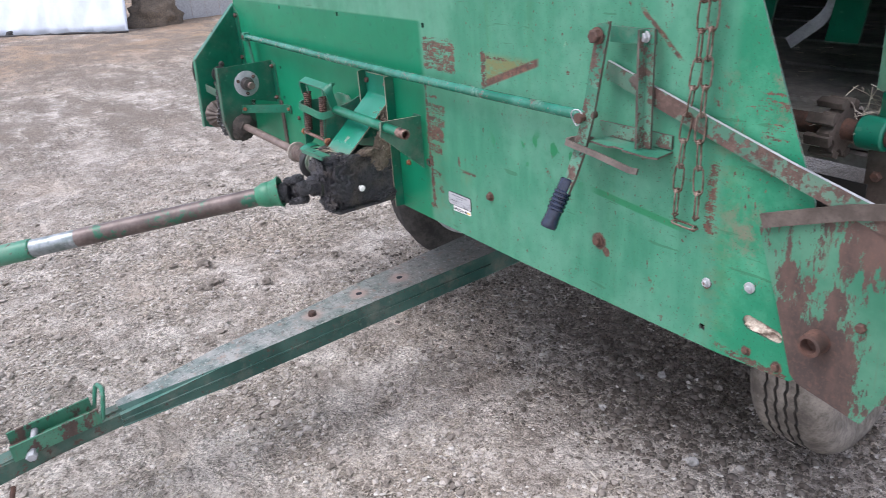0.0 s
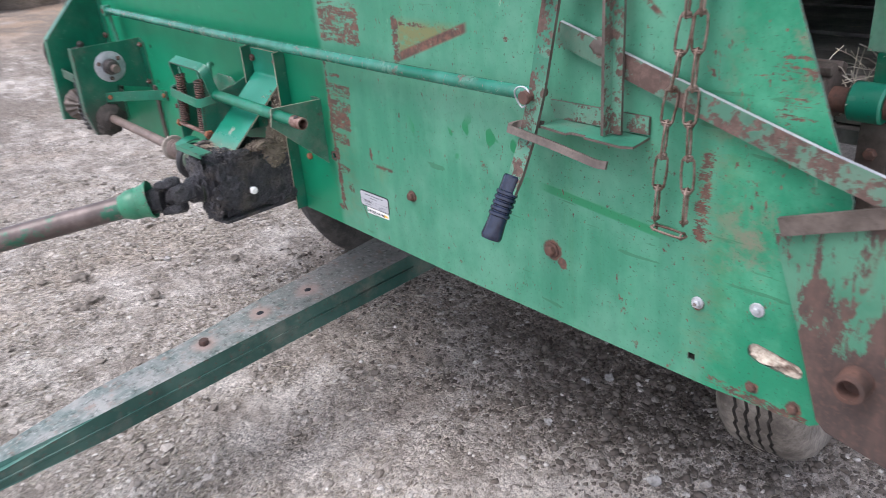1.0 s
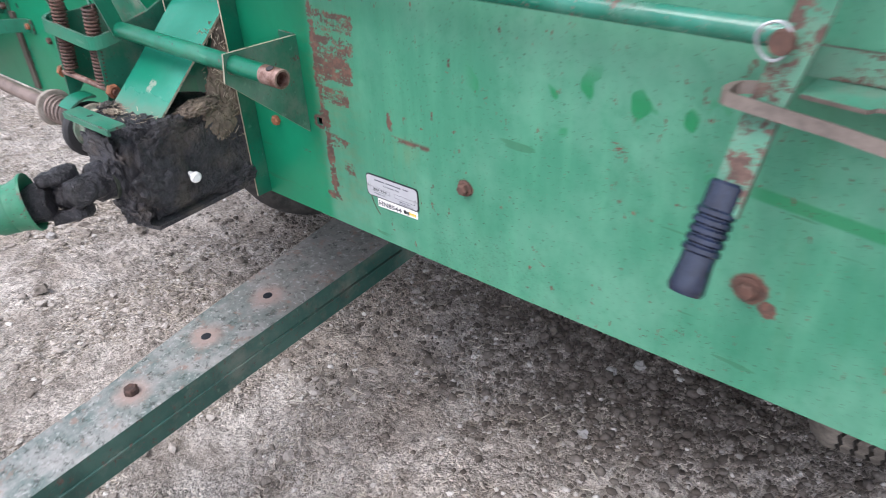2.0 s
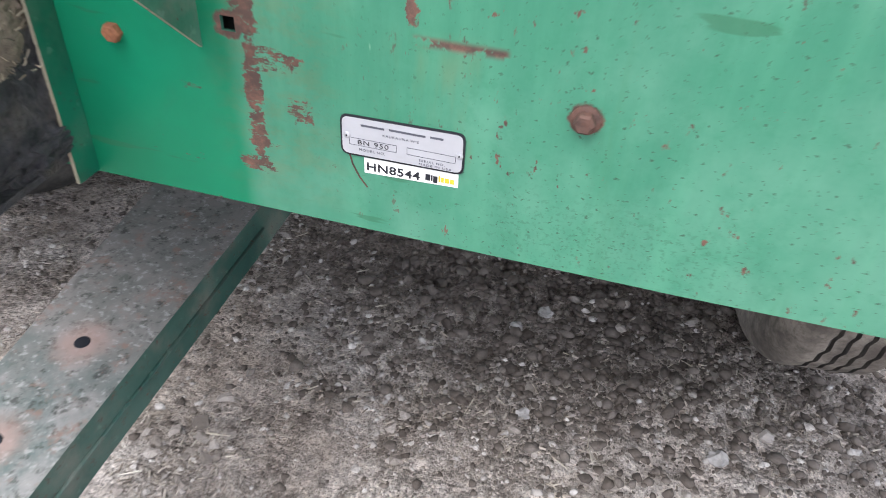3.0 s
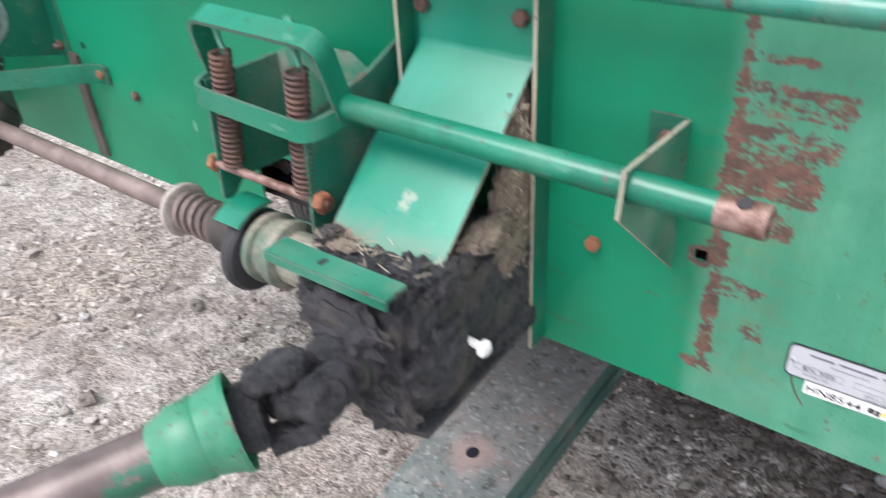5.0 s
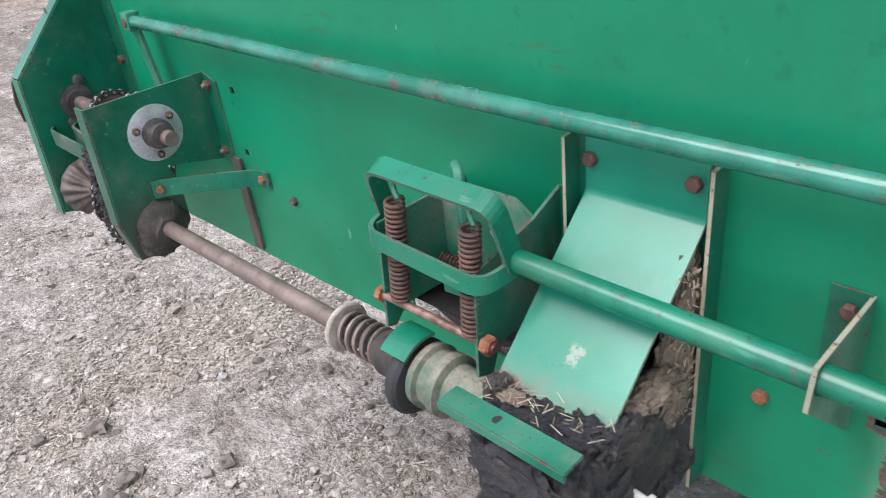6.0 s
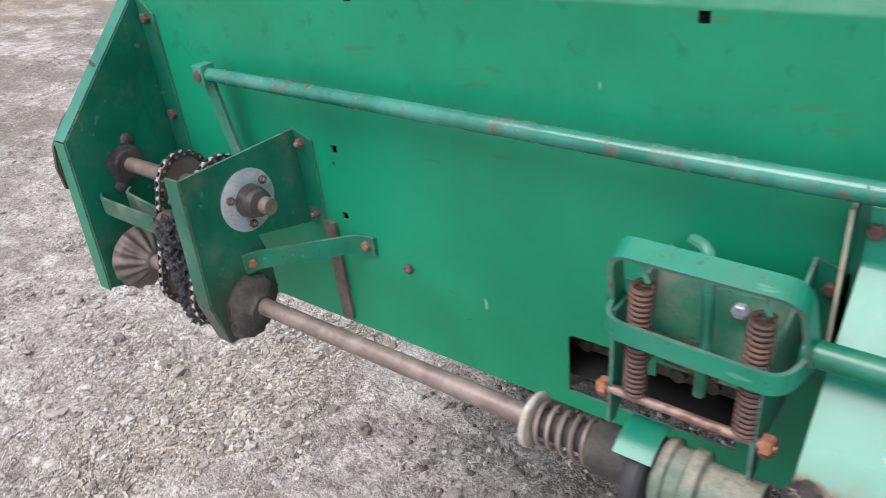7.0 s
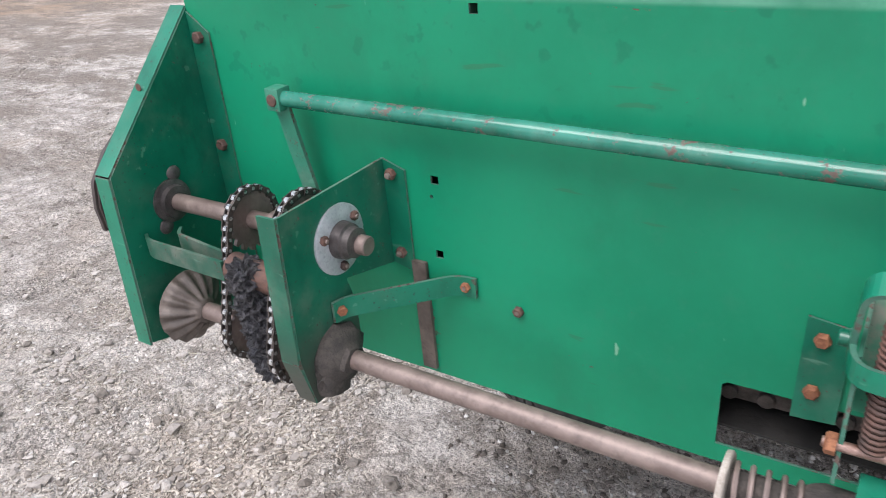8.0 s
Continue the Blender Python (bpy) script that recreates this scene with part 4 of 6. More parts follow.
for a in (1.2, 4.2):
    bm = lathe(mesh(), (-1.749, UP[0] + 0.042 * math.cos(a), UP[1] + 0.042 * math.sin(a)), (0, UP[0] + 0.042 * math.cos(a), UP[1] + 0.042 * math.sin(a)), [(0, 0.0125), (0.003, 0.0115), (0.006, 0.006)], 14)
    part("rivet", bm, DARK_STEEL, end_plate)


def sprocket(parent, x, c, r, teeth, label):
    bm = mesh()
    pts = []
    for i in range(teeth * 4):
        a = 2 * math.pi * i / (teeth * 4)
        pts.append((c[0] + (r + (0.003 if i % 4 in (0, 1) else -0.004)) * math.cos(a), c[1] + (r + (0.003 if i % 4 in (0, 1) else -0.004)) * math.sin(a)))
    plate(bm, pts, "x", x - 0.003, x + 0.003)
    return part("sprocket", bm, [SHAFT, SHAFT], parent, label, False)


def chain_loop(x, r):
    """A roller chain round both shafts: outer plates, rollers, pins."""
    c1, c2 = Vector(UP), Vector(LOW)
    d = (c2 - c1).normalized()
    n = Vector((-d.y, d.x))
    span, half = (c2 - c1).length, math.pi * r
    total = 2 * span + 2 * half
    count = int(round(total / 0.0155 / 2)) * 2

    def at(s):
        s %= total
        if s < span:
            return c1 + n * r + d * s
        s -= span
        if s < half:
            a = s / r
            return c2 + n * r * math.cos(a) + d * r * math.sin(a)
        s -= half
        if s < span:
            return c2 - n * r - d * s
        a = (s - span) / r
        return c1 - n * r * math.cos(a) - d * r * math.sin(a)

    chain = part("roller_chain", pipe(mesh(), [(x, *at(i * total / 60)) for i in range(60)], 0.0022, 6, True), CHAIN_STEEL, wagon, "oily roller chain with bright rollers")
    for i in range(count):
        a, b = at(i * total / count), at((i + 1) * total / count)
        o = 0.0042 if i % 2 else 0.006
        u = (b - a).normalized()
        w = Vector((-u.y, u.x))
        bm = mesh()
        for sx in (-o, o):
            outline = [a + w * 0.0048 - u * 0.003, a - w * 0.0048 - u * 0.003, (a + b) / 2 - w * 0.0042, b - w * 0.0048 + u * 0.003, b + w * 0.0048 + u * 0.003, (a + b) / 2 + w * 0.0042]
            lo = [bm.verts.new((x + sx - 0.0008, *p)) for p in outline]
            hi = [bm.verts.new((x + sx + 0.0008, *p)) for p in outline]
            bm.faces.new(lo[::-1])
            bm.faces.new(hi)
            for k in range(6):
                bm.faces.new((lo[k], lo[(k + 1) % 6], hi[(k + 1) % 6], hi[k]))
        part("link_plate", bm, CHAIN_STEEL, chain, "", False)
        bm = lathe(mesh(), (x - 0.0072, *a), (x + 1, *a), [(0, 0.0028), (0.004, 0.0028), (0.0042, 0.0054), (0.0102, 0.0054), (0.0104, 0.0028), (0.0144, 0.0028)], 8)
        part("roller", bm, ROLLER, chain)
    return chain


for x, r in ((-1.575, 0.046), (-1.475, 0.056)):
    sprocket(upper_shaft, x, UP, r - 0.003, 17, "brown steel sprocket")
    chain_loop(x, r)

# lower drive shaft, bevel gear, clutch
bm = rod(mesh(), (-1.72, LOW[0], LOW[1]), (-0.62, LOW[0], LOW[1]), 0.0138, 20)
lower_shaft = part("drive_shaft", bm, SHAFT, wagon, "long brown steel drive shaft")
for x, r in ((-1.575, 0.042), (-1.475, 0.05)):
    sprocket(lower_shaft, x, LOW, r, 15, "greasy lower sprocket")
bm = mesh()
rows = []
N = 84
for s, r, cut in ((0.0, 0.02, 0), (0.0, 0.052, 0.3), (0.012, 0.061, 0.9), (0.026, 0.05, 1.0), (0.04, 0.032, 0.8), (0.044, 0.021, 0.0), (0.05, 0.019, 0.0)):
    rows.append([bm.verts.new((-1.715 + s - cut * 0.006 * (0.5 + 0.5 * math.cos(14 * 2 * math.pi * i / N)),
                               LOW[0] + (r - cut * 0.004 * (0.5 + 0.5 * math.cos(14 * 2 * math.pi * i / N))) * math.cos(2 * math.pi * i / N),
                               LOW[1] + (r - cut * 0.004 * (0.5 + 0.5 * math.cos(14 * 2 * math.pi * i / N))) * math.sin(2 * math.pi * i / N))) for i in range(N)])
for u, v in zip(rows, rows[1:]):
    for i in range(N):
        bm.faces.new((u[i], u[(i + 1) % N], v[(i + 1) % N], v[i]))
bm.faces.new(rows[0])
bm.faces.new(rows[-1])
part("bevel_gear", bm, BROWN_BAR, lower_shaft, "fluted brown bevel gear", True)
PALE_DUST = steel("dust_coated_steel", (0.24, 0.205, 0.17), (0.46, 0.41, 0.36), 0.85, 0.0, 30, 0.5)
bm = mesh()
lathe(bm, (-0.892, *LOW), (0, *LOW), [(0, 0.034), (0.005, 0.035), (0.007, 0.033), (0.008, 0.016)], 30)
part("spring_washer", bm, PALE_DUST, lower_shaft, "large pale dished washer")
bm = pipe(mesh(), [(-0.882 + 0.075 * i / 120, LOW[0] + 0.024 * math.cos(2 * math.pi * i / 24), LOW[1] + 0.024 * math.sin(2 * math.pi * i / 24)) for i in range(121)], 0.003, 6)
part("clutch_spring", bm, SHAFT, lower_shaft, "coil spring on the shaft")
bm = lathe(mesh(), (-0.884, *LOW), (0, *LOW), [(0, 0.0165), (0.06, 0.0175), (0.075, 0.027), (0.085, 0.03), (0.125, 0.031), (0.13, 0.024)], 24)
for v in bm.verts:
    v.co += Vector((0, 1, 1)) * 0.0025 * noise.noise(v.co * 70)
part("clutch_sleeve", bm, OILY_DIRT, lower_shaft, "dirt-covered sliding sleeve")
bm = lathe(mesh(), (-0.765, LOW[0] - 0.003, LOW[1] - 0.01), (0, LOW[0] - 0.003, LOW[1] - 0.012), [(0, 0.032), (0.005, 0.046), (0.011, 0.05), (0.02, 0.05), (0.025, 0.046), (0.029, 0.032)], 28)
part("rubber_ring", bm, RUBBER, lower_shaft, "black rubber ring")
bm = lathe(mesh(), (-0.735, *LOW), (0, *LOW), [(0, 0.034), (0.004, 0.041), (0.014, 0.042), (0.017, 0.036), (0.03, 0.035), (0.033, 0.04), (0.046, 0.04), (0.05, 0.031), (0.105, 0.03)], 28)
part("clutch_jaw", bm, JAW, lower_shaft, "green painted jaw worn to grey metal")

# guide arm and caked tensioner between the chains
bm = mesh()
strap(bm, arc([(-1.746, -0.17, 0.985), (-1.735, -0.178, 0.985), (-1.715, -0.186, 0.988), (-1.565, -0.186, 0.985)], 0.012), 0.03, 0.005, (0, 0, 1))
strap(bm, arc([(-1.7, -0.14, 0.992), (-1.69, -0.155, 0.99), (-1.565, -0.16, 0.98)], 0.012), 0.03, 0.005, (0, 0, 1))
tensioner = part("tensioner_arm", bm, [SOOTY, SOOTY], wagon, "green flat-bar tensioner arm caked in black grease", False)
for i in range(9):
    k = i / 8
    bm = lump(mesh(), (-1.53 + 0.028 * k, -0.178 - 0.008 * k, 0.985 - 0.135 * k), (0.026, 0.024, 0.022), i, 0.6, 4, 4.0)
    part("grease_clump", bm, WET_GREASE, tensioner, "thick black grease clump")
bm = rod(mesh(), (-1.565, -0.17, 0.985), (-1.47, -0.165, 0.975), 0.022, 14)
part("idler", bm, RUST, tensioner)

# control rod, its clamp and arm
RZ = 1.187
bm = pipe(mesh(), [(-1.54, -0.036, 1.189), (-1.2, -0.037, 1.1865), (-0.8, -0.038, 1.1825), (-0.4, -0.039, 1.1815), (0.0, -0.04, 1.182), (0.39, -0.041, 1.1855)], 0.0115, 18)
control_rod = part("control_rod", bm, GREEN_ROD, wagon, "long green control rod, paint chipped along it")
bm = box(mesh(), -1.565, -1.54, -0.05, -0.024, RZ - 0.014, RZ + 0.019, 0.003)
part("rod_clamp", bm, GREEN_WORN, control_rod)
part("clamp_rivet", lathe(mesh(), (-1.553, -0.05, RZ + 0.002), (-1.553, -1, RZ + 0.002), [(0, 0.009), (0.002, 0.008), (0.003, 0.004)], 14), RUST, control_rod)
bm = strap(mesh(), [(-1.552, -0.034, RZ), (-1.535, -0.032, 1.1), (-1.522, -0.03, 1.04)], 0.026, 0.006, (1, 0, 0.15))
part("shift_arm", bm, [GREEN_WORN, EDGE], control_rod, "", False)

# gearbox mount: channel on the panel
bm = mesh()
plate(bm, [(-0.616, 0.766), (-0.458, 0.766), (-0.458, 1.159), (-0.616, 1.159)], "y", -0.0045, -0.0008)
mount = part("gearbox_mount", bm, [GREEN, EDGE], wagon, "green channel mount for the gearbox", False)
for x, z0 in ((-0.62, 1.0), (-0.4575, 0.762)):
    plate(bm := mesh(), [(-0.0008, z0), (-0.03, z0), (-0.03, 1.158), (-0.0008, 1.161)], "x", x, x + 0.004)
    part("channel_flange", bm, [GREEN, PALE_EDGE], mount, "", False)
for x, z in ((-0.598, 1.131), (-0.482, 1.132), (-0.479, 0.912)):
    hex_bolt("bolt", mount, (x, -0.009 if z > 1 else -0.0047, z), (0, -1, 0), 0.0085, RUST, "", 0.0, 0.004)
# deflector shield bent down over the gearbox
bm = mesh()
strap(bm, arc([(-0.537, -0.0068, 1.154), (-0.537, -0.0068, 1.092), (-0.536, -0.172, 0.943)], 0.006, 4), 0.137, 0.0036, (1, 0, 0))
part("deflector", bm, [deflector_paint(), PALE_EDGE], mount, "bright green bent deflector sheet", 40)

# gearbox
bm = mesh()
plate(bm, [(-0.222, 0.795), (-0.006, 0.795), (-0.006, 0.92), (-0.09, 0.948), (-0.225, 0.944), (-0.234, 0.9)], "x", -0.6, -0.458)
bmesh.ops.bevel(bm, geom=bm.edges[:], offset=0.012, segments=2, affect="EDGES")
for _ in range(6):
    bmesh.ops.triangulate(bm, faces=bm.faces[:])
    long_edges = [e for e in bm.edges if e.calc_length() > 0.0065]
    if not long_edges:
        break
    bmesh.ops.subdivide_edges(bm, edges=long_edges, cuts=1)
bmesh.ops.triangulate(bm, faces=bm.faces[:])
bm.normal_update()
for v, n in [(v, v.normal.copy()) for v in bm.verts]:
    c = Vector((v.co.x, v.co.y, v.co.z * 0.6))
    v.co += n * (0.005 * noise.noise(c * 18) + 0.0025 * noise.noise(c * 60) + 0.004 * noise.noise(c * 170))
for f in bm.faces:
    f.material_index = 0
gearbox = part("gearbox", bm, GREASE, wagon, "gearbox thickly caked in black grease", True)
bm = mesh()
plate(bm, [(-0.605, -0.005), (-0.46, -0.005), (-0.452, -0.222), (-0.49, -0.232), (-0.6, -0.22)], "z", 0.786, 0.793)
part("base_plate", bm, [GREASE, GREASE], gearbox, "", False)
bm = lathe(mesh(), (-0.531, -0.222, 0.865), (-0.531, -1, 0.865), [(0, 0.042), (0.018, 0.04), (0.022, 0.026), (0.04, 0.025)], 22)
part("input_seal", bm, WET_GREASE, gearbox)
bm = lathe(mesh(), (-0.456, -0.146, 0.855), (0.2, -0.2, 0.845), [(-0.004, 0.0048), (0.016, 0.0045), (0.017, 0.0092), (0.021, 0.0095), (0.024, 0.0065)], 12)
part("grease_plug", bm, WHITE, gearbox, "small white plug")
bm = mesh()
strap(bm, [(-0.618, -0.23, 0.956), (-0.46, -0.2375, 0.966)], 0.027, 0.004, (0, 1, 0))
strap(bm, [(-0.618, -0.2435, 0.952), (-0.46, -0.251, 0.962)], 0.009, 0.004, (0, 0, 1))
part("top_angle", bm, [GREEN_WORN, EDGE], gearbox, "green angle iron along the top edge", False)
# Flat dark disc for the unlit opening; the angle is not cut.
bm = lathe(mesh(), (-0.55, -0.232, 0.9621), (-0.55, -0.232, 2), [(0, 0.006), (0.0003, 0.0055), (0.0004, 0.0)], 12)
part("angle_hole_disc", bm, RUBBER, gearbox, "", False)
for i, (x, y, z, a, b, c) in enumerate(((-0.476, -0.022, 0.965, 0.013, 0.026, 0.105), (-0.463, -0.065, 0.915, 0.009, 0.034, 0.03), (-0.466, -0.1, 0.95, 0.018, 0.038, 0.012), (-0.475, -0.045, 0.93, 0.014, 0.03, 0.07), (-0.57, -0.19, 0.951, 0.02, 0.01, 0.003))):
    bm = lump(mesh(), (x, y, z), (a, b, c), i, 0.28, 4, 5.0)
    for v in bm.verts:
        v.co += Vector((0.6, 1, 1)) * (0.003 * noise.noise(v.co * 120) + 0.002 * noise.noise(v.co * 260))
    part("dust_cake", bm, MUD, gearbox, "dry dust and chaff caked on the casting")
for i, (x, y, z, a, b, c) in enumerate(((-0.487, -0.185, 0.949, 0.024, 0.02, 0.01), (-0.462, -0.16, 0.935, 0.012, 0.03, 0.02), (-0.592, -0.185, 0.951, 0.014, 0.016, 0.008), (-0.53, -0.24, 0.905, 0.05, 0.012, 0.035), (-0.458, -0.19, 0.86, 0.012, 0.045, 0.04), (-0.47, -0.05, 0.81, 0.02, 0.05, 0.022), (-0.5, -0.23, 0.82, 0.04, 0.018, 0.03))):
    bm = lump(mesh(), (x, y, z), (a, b, c), i + 20, 0.4, 4, 4.0)
    for v in bm.verts:
        v.co += Vector((0.7, 1, 1)) * (0.003 * noise.noise(v.co * 90) + 0.0015 * noise.noise(v.co * 240))
    part("grease_cake", bm, GREASE, gearbox, "black grease smeared thick")
bm = mesh()
rng = random.Random(9)
for i in range(160):
    c = Vector((-0.458 + rng.uniform(-0.004, 0.004), -0.02 - 0.06 * rng.random(), 0.88 + 0.19 * rng.random()))
    d = Vector((rng.uniform(-0.3, 0.3), rng.uniform(-1, 1), rng.uniform(-1, 1))).normalized() * rng.uniform(0.0015, 0.005)
    pipe(bm, [c - d, c + d], 0.0006, 3)
for i in range(45):
    c = Vector((-0.53 + rng.uniform(-0.07, 0.07), -0.19 + rng.gauss(0, 0.01), 0.956 + rng.uniform(0, 0.004)))
    d = Vector((rng.uniform(-1, 1), rng.uniform(-1, 1), rng.uniform(-0.15, 0.15))).normalized() * rng.uniform(0.003, 0.009)
    pipe(bm, [c - d, c + d], 0.0005, 3)
tagged(part("chaff", bm, CHAFF, gearbox, "pale chaff caught along the shield's foot", False), kind="stuff")

RUBBED = steel("rubbed_pinkish_rust", (0.1, 0.042, 0.028), (0.3, 0.2, 0.17), 0.45, 0.3, 55, 0.4)
# spring latch box beside the gearbox
bm = mesh()
plate(bm, [(0.0, 1.085), (-0.05, 1.065), (-0.15, 1.045), (-0.158, 0.915), (-0.135, 0.905), (-0.12, 0.94), (0.0, 0.94)], "x", -0.648, -0.644, [ring(-0.146, 0.958, 0.005, 8)])
latch = part("spring_latch", bm, [GREEN_WORN, EDGE], wagon, "green spring latch with a bent flat-bar handle", False)
plate(bm := mesh(), [(-0.644, 0.94), (-0.612, 0.94), (-0.612, 1.075), (-0.644, 1.086)], "y", -0.0045, -0.0008)
part("side_tab", bm, [GREEN, EDGE], latch, "", False)
hex_bolt("bolt", latch, (-0.628, -0.0047, 1.055), (0, -1, 0), 0.008, RUST, "", 0.0, 0.005)
plate(bm := mesh(), [(0.0, 1.06), (-0.148, 1.06), (-0.158, 0.92), (-0.145, 0.915), (-0.125, 0.935), (0.0, 0.93)], "x", -0.796, -0.792)
part("side_cheek", bm, [GREEN_WORN, EDGE], latch, "", False)
plate(bm := mesh(), [(-0.792, 0.925), (-0.648, 0.925), (-0.648, 1.06), (-0.675, 1.078), (-0.75, 1.078), (-0.792, 1.06)], "y", -0.045, -0.041)
part("back_plate", bm, [GREEN_MUDDY, EDGE], latch, "green plate with a bare grey patch", False)
plate(bm := mesh(), [(-0.852, 0.864), (-0.805, 0.868), (-0.803, 0.995), (-0.85, 1.002)], "y", -0.0045, -0.0008)
part("left_tab", bm, [GREEN, EDGE], latch, "", False)
for x, z in ((-0.834, 0.907), (-0.832, 0.977)):
    hex_bolt("bolt", latch, (x, -0.0047, z), (0, -1, 0), 0.009, RUST_BRIGHT, "", 0.0, 0.006)
bm = mesh()
strap(bm, arc([(-0.802, -0.122, 1.05), (-0.798, -0.141, 1.131), (-0.624, -0.134, 1.124), (-0.614, -0.12, 1.052)], 0.02, 6), 0.025, 0.0055, (0, 1, 0.5))
strap(bm, arc([(-0.803, -0.118, 1.058), (-0.798, -0.164, 1.05), (-0.626, -0.162, 1.04), (-0.614, -0.118, 1.05)], 0.022, 6), 0.021, 0.0055, (0, 0.1, 1))
handle = part("handle_hoop", bm, [GREEN_MID_PAINT, EDGE], latch, "bent green flat-bar handle hoop", False)
for x in (-0.769, -0.656):
    turns, n = 21, 10
    bm = pipe(mesh(), [(x + 0.0105 * math.cos(2 * math.pi * i / n), -0.138 - 0.012 * i / (turns * n) + 0.0105 * math.sin(2 * math.pi * i / n), 1.093 - 0.125 * i / (turns * n)) for i in range(turns * n + 1)], 0.0024, 6)
    part("coil_spring", bm, RUST, latch, "rusty coil spring")
    bm = pipe(mesh(), arc([(x, -0.136, 1.126), (x, -0.137, 1.106), (x + 0.006, -0.138, 1.096)], 0.01), 0.0032, 6)
    part("spring_eye", bm, GREEN_WORN, latch)
bm = rod(mesh(), (-0.81, -0.152, 0.962), (-0.625, -0.148, 0.957), 0.0055, 12)
part("pivot_rod", bm, RUBBED, latch, "rusty pivot rod")
hex_bolt("rod_nut", latch, (-0.64, -0.148, 0.957), (1, 0, 0), 0.012, RUST_BRIGHT, "", 0.0, 0.004)
hex_bolt("rod_nut", latch, (-0.797, -0.152, 0.962), (-1, 0, 0), 0.011, RUST_BRIGHT)
hex_bolt("bolt", latch, (-0.7, -0.0455, 1.03), (0, -1, 0), 0.009, GALV, "zinc-grey bolt", 0.0, 0.004)
bm = pipe(mesh(), arc([(-0.752, -0.055, 1.105), (-0.728, -0.075, 1.11), (-0.722, -0.08, 1.0), (-0.725, -0.08, 0.93)], 0.02), 0.0068, 10)
part("crank", bm, GREEN_WORN, latch)
bm = rod(mesh(), (-0.77, -0.065, 0.955), (-0.71, -0.065, 0.95), 0.007, 10)
part("small_bolt", bm, RUST, latch)
bm = pipe(mesh(), [(-0.785 + 0.05 * i / 70, -0.062 + 0.008 * math.cos(2 * math.pi * i / 8), 0.972 + 0.008 * math.sin(2 * math.pi * i / 8)) for i in range(71)], 0.0018, 5)
part("small_spring", bm, RUST, latch, "small brown return spring")
bm = rod(mesh(), (-0.625, -0.117, 1.0555), (-0.247, -0.1125, 1.0505), 0.0132, 22)
pull = part("pull_pipe", bm, GREEN_MID_PAINT, latch, "green pull pipe with a rusty drilled end")
part("rusty_end", lathe(mesh(), (-0.25, -0.1125, 1.0505), (-0.1, -0.111, 1.0485), [(0, 0.0134), (0.036, 0.0135), (0.037, 0.0128), (0.0371, 0.0102), (0.004, 0.01), (0.003, 0.001)], 22), RUBBED, latch, "bare pinkish rusty pipe end")
# Dark disc laid on the pipe for the opening's unlit inside.
part("pin_hole_disc", lathe(mesh(), (-0.231, -0.1165, 1.0632), (-0.231, -0.16, 1.2), [(0, 0.0058), (0.0008, 0.0055), (0.0009, 0.0005)], 12), RUBBER, latch)
part("stub", rod(mesh(), (-0.814, -0.117, 1.056), (-0.798, -0.117, 1.056), 0.008, 12), GREEN, latch)
# half shield over the clutch
bm = mesh()
strap(bm, [(-0.752, LOW[0] + 0.052 * math.cos(a), LOW[1] + 0.052 * math.sin(a)) for a in np.linspace(1.25, 2.3, 6)], 0.042, 0.004, (1, 0, 0))
part("clutch_guard", bm, [GREEN_MID_PAINT, EDGE], latch, "curved green guard over the clutch", 40)

# gusset that carries the pull pipe
plate(bm := mesh(), [(0.0, 1.064), (-0.128, 1.07), (-0.134, 1.03), (0.0, 0.909)], "x", -0.32, -0.316, [ring(-0.1145, 1.0515, 0.0145, 16)])
gusset = part("gusset", bm, [SCRAPED, PALE_EDGE], wagon, "green triangular gusset with pale worn edges", False)
plate(bm := mesh(), [(-0.352, 0.985), (-0.318, 0.935), (-0.318, 1.066), (-0.352, 1.066)], "y", -0.0042, -0.0008)
part("gusset_tab", bm, [GREEN, EDGE], gusset, "", False)
hex_bolt("bolt", gusset, (-0.333, -0.0045, 1.045), (0, -1, 0), 0.008, RUST, "", 0.0, 0.005)

# hand lever with its guide
lever_box = part("lever_bracket", plate(mesh(), [(0.43, 1.33), (0.54, 1.334), (0.54, 1.36), (0.43, 1.36)], "y", -0.021, -0.016), [GREEN_WORN, EDGE], wagon, "green bracket for the hand lever", False)
bm = mesh()
strap(bm, [(0.533, -0.026, 1.362), (0.532, -0.024, 1.145)], 0.021, 0.005, (1, 0, 0))
strap(bm, [(0.524, -0.037, 1.362), (0.523, -0.034, 1.145)], 0.02, 0.005, (0, 1, 0))
part("post", bm, [LEVER, BROWN_BAR], lever_box, "rusty green angle-iron post", False)
hex_bolt("bolt", lever_box, (0.525, -0.03, 1.348), (0, -1, 0), 0.009, GALV, "zinc-grey bolt", 0.011, 0.003)
plate(bm := mesh(), [(0.4, 1.142), (0.575, 1.146), (0.575, 1.172), (0.39, 1.17)], "y", -0.006, -0.001)
part("guide_flange", bm, [LEVER, BROWN_BAR], lever_box, "", False)
plate(bm := mesh(), [(0.41, -0.002), (0.575, -0.002), (0.582, -0.05), (0.565, -0.058), (0.5, -0.055), (0.497, -0.048), (0.47, -0.048), (0.465, -0.057), (0.41, -0.05)], "z", 1.138, 1.142)
part("guide_shelf", bm, [GREEN_WORN, BROWN_BAR], lever_box, "notched green shelf with a rusty rim", False)
bm = strap(mesh(), arc([(0.4, -0.035, 1.138), (0.352, -0.035, 1.132), (0.348, -0.062, 1.13), (0.45, -0.07, 1.124), (0.537, -0.07, 1.112), (0.55, -0.066, 1.112)], 0.012), 0.012, 0.007, (0, 0.35, 1))
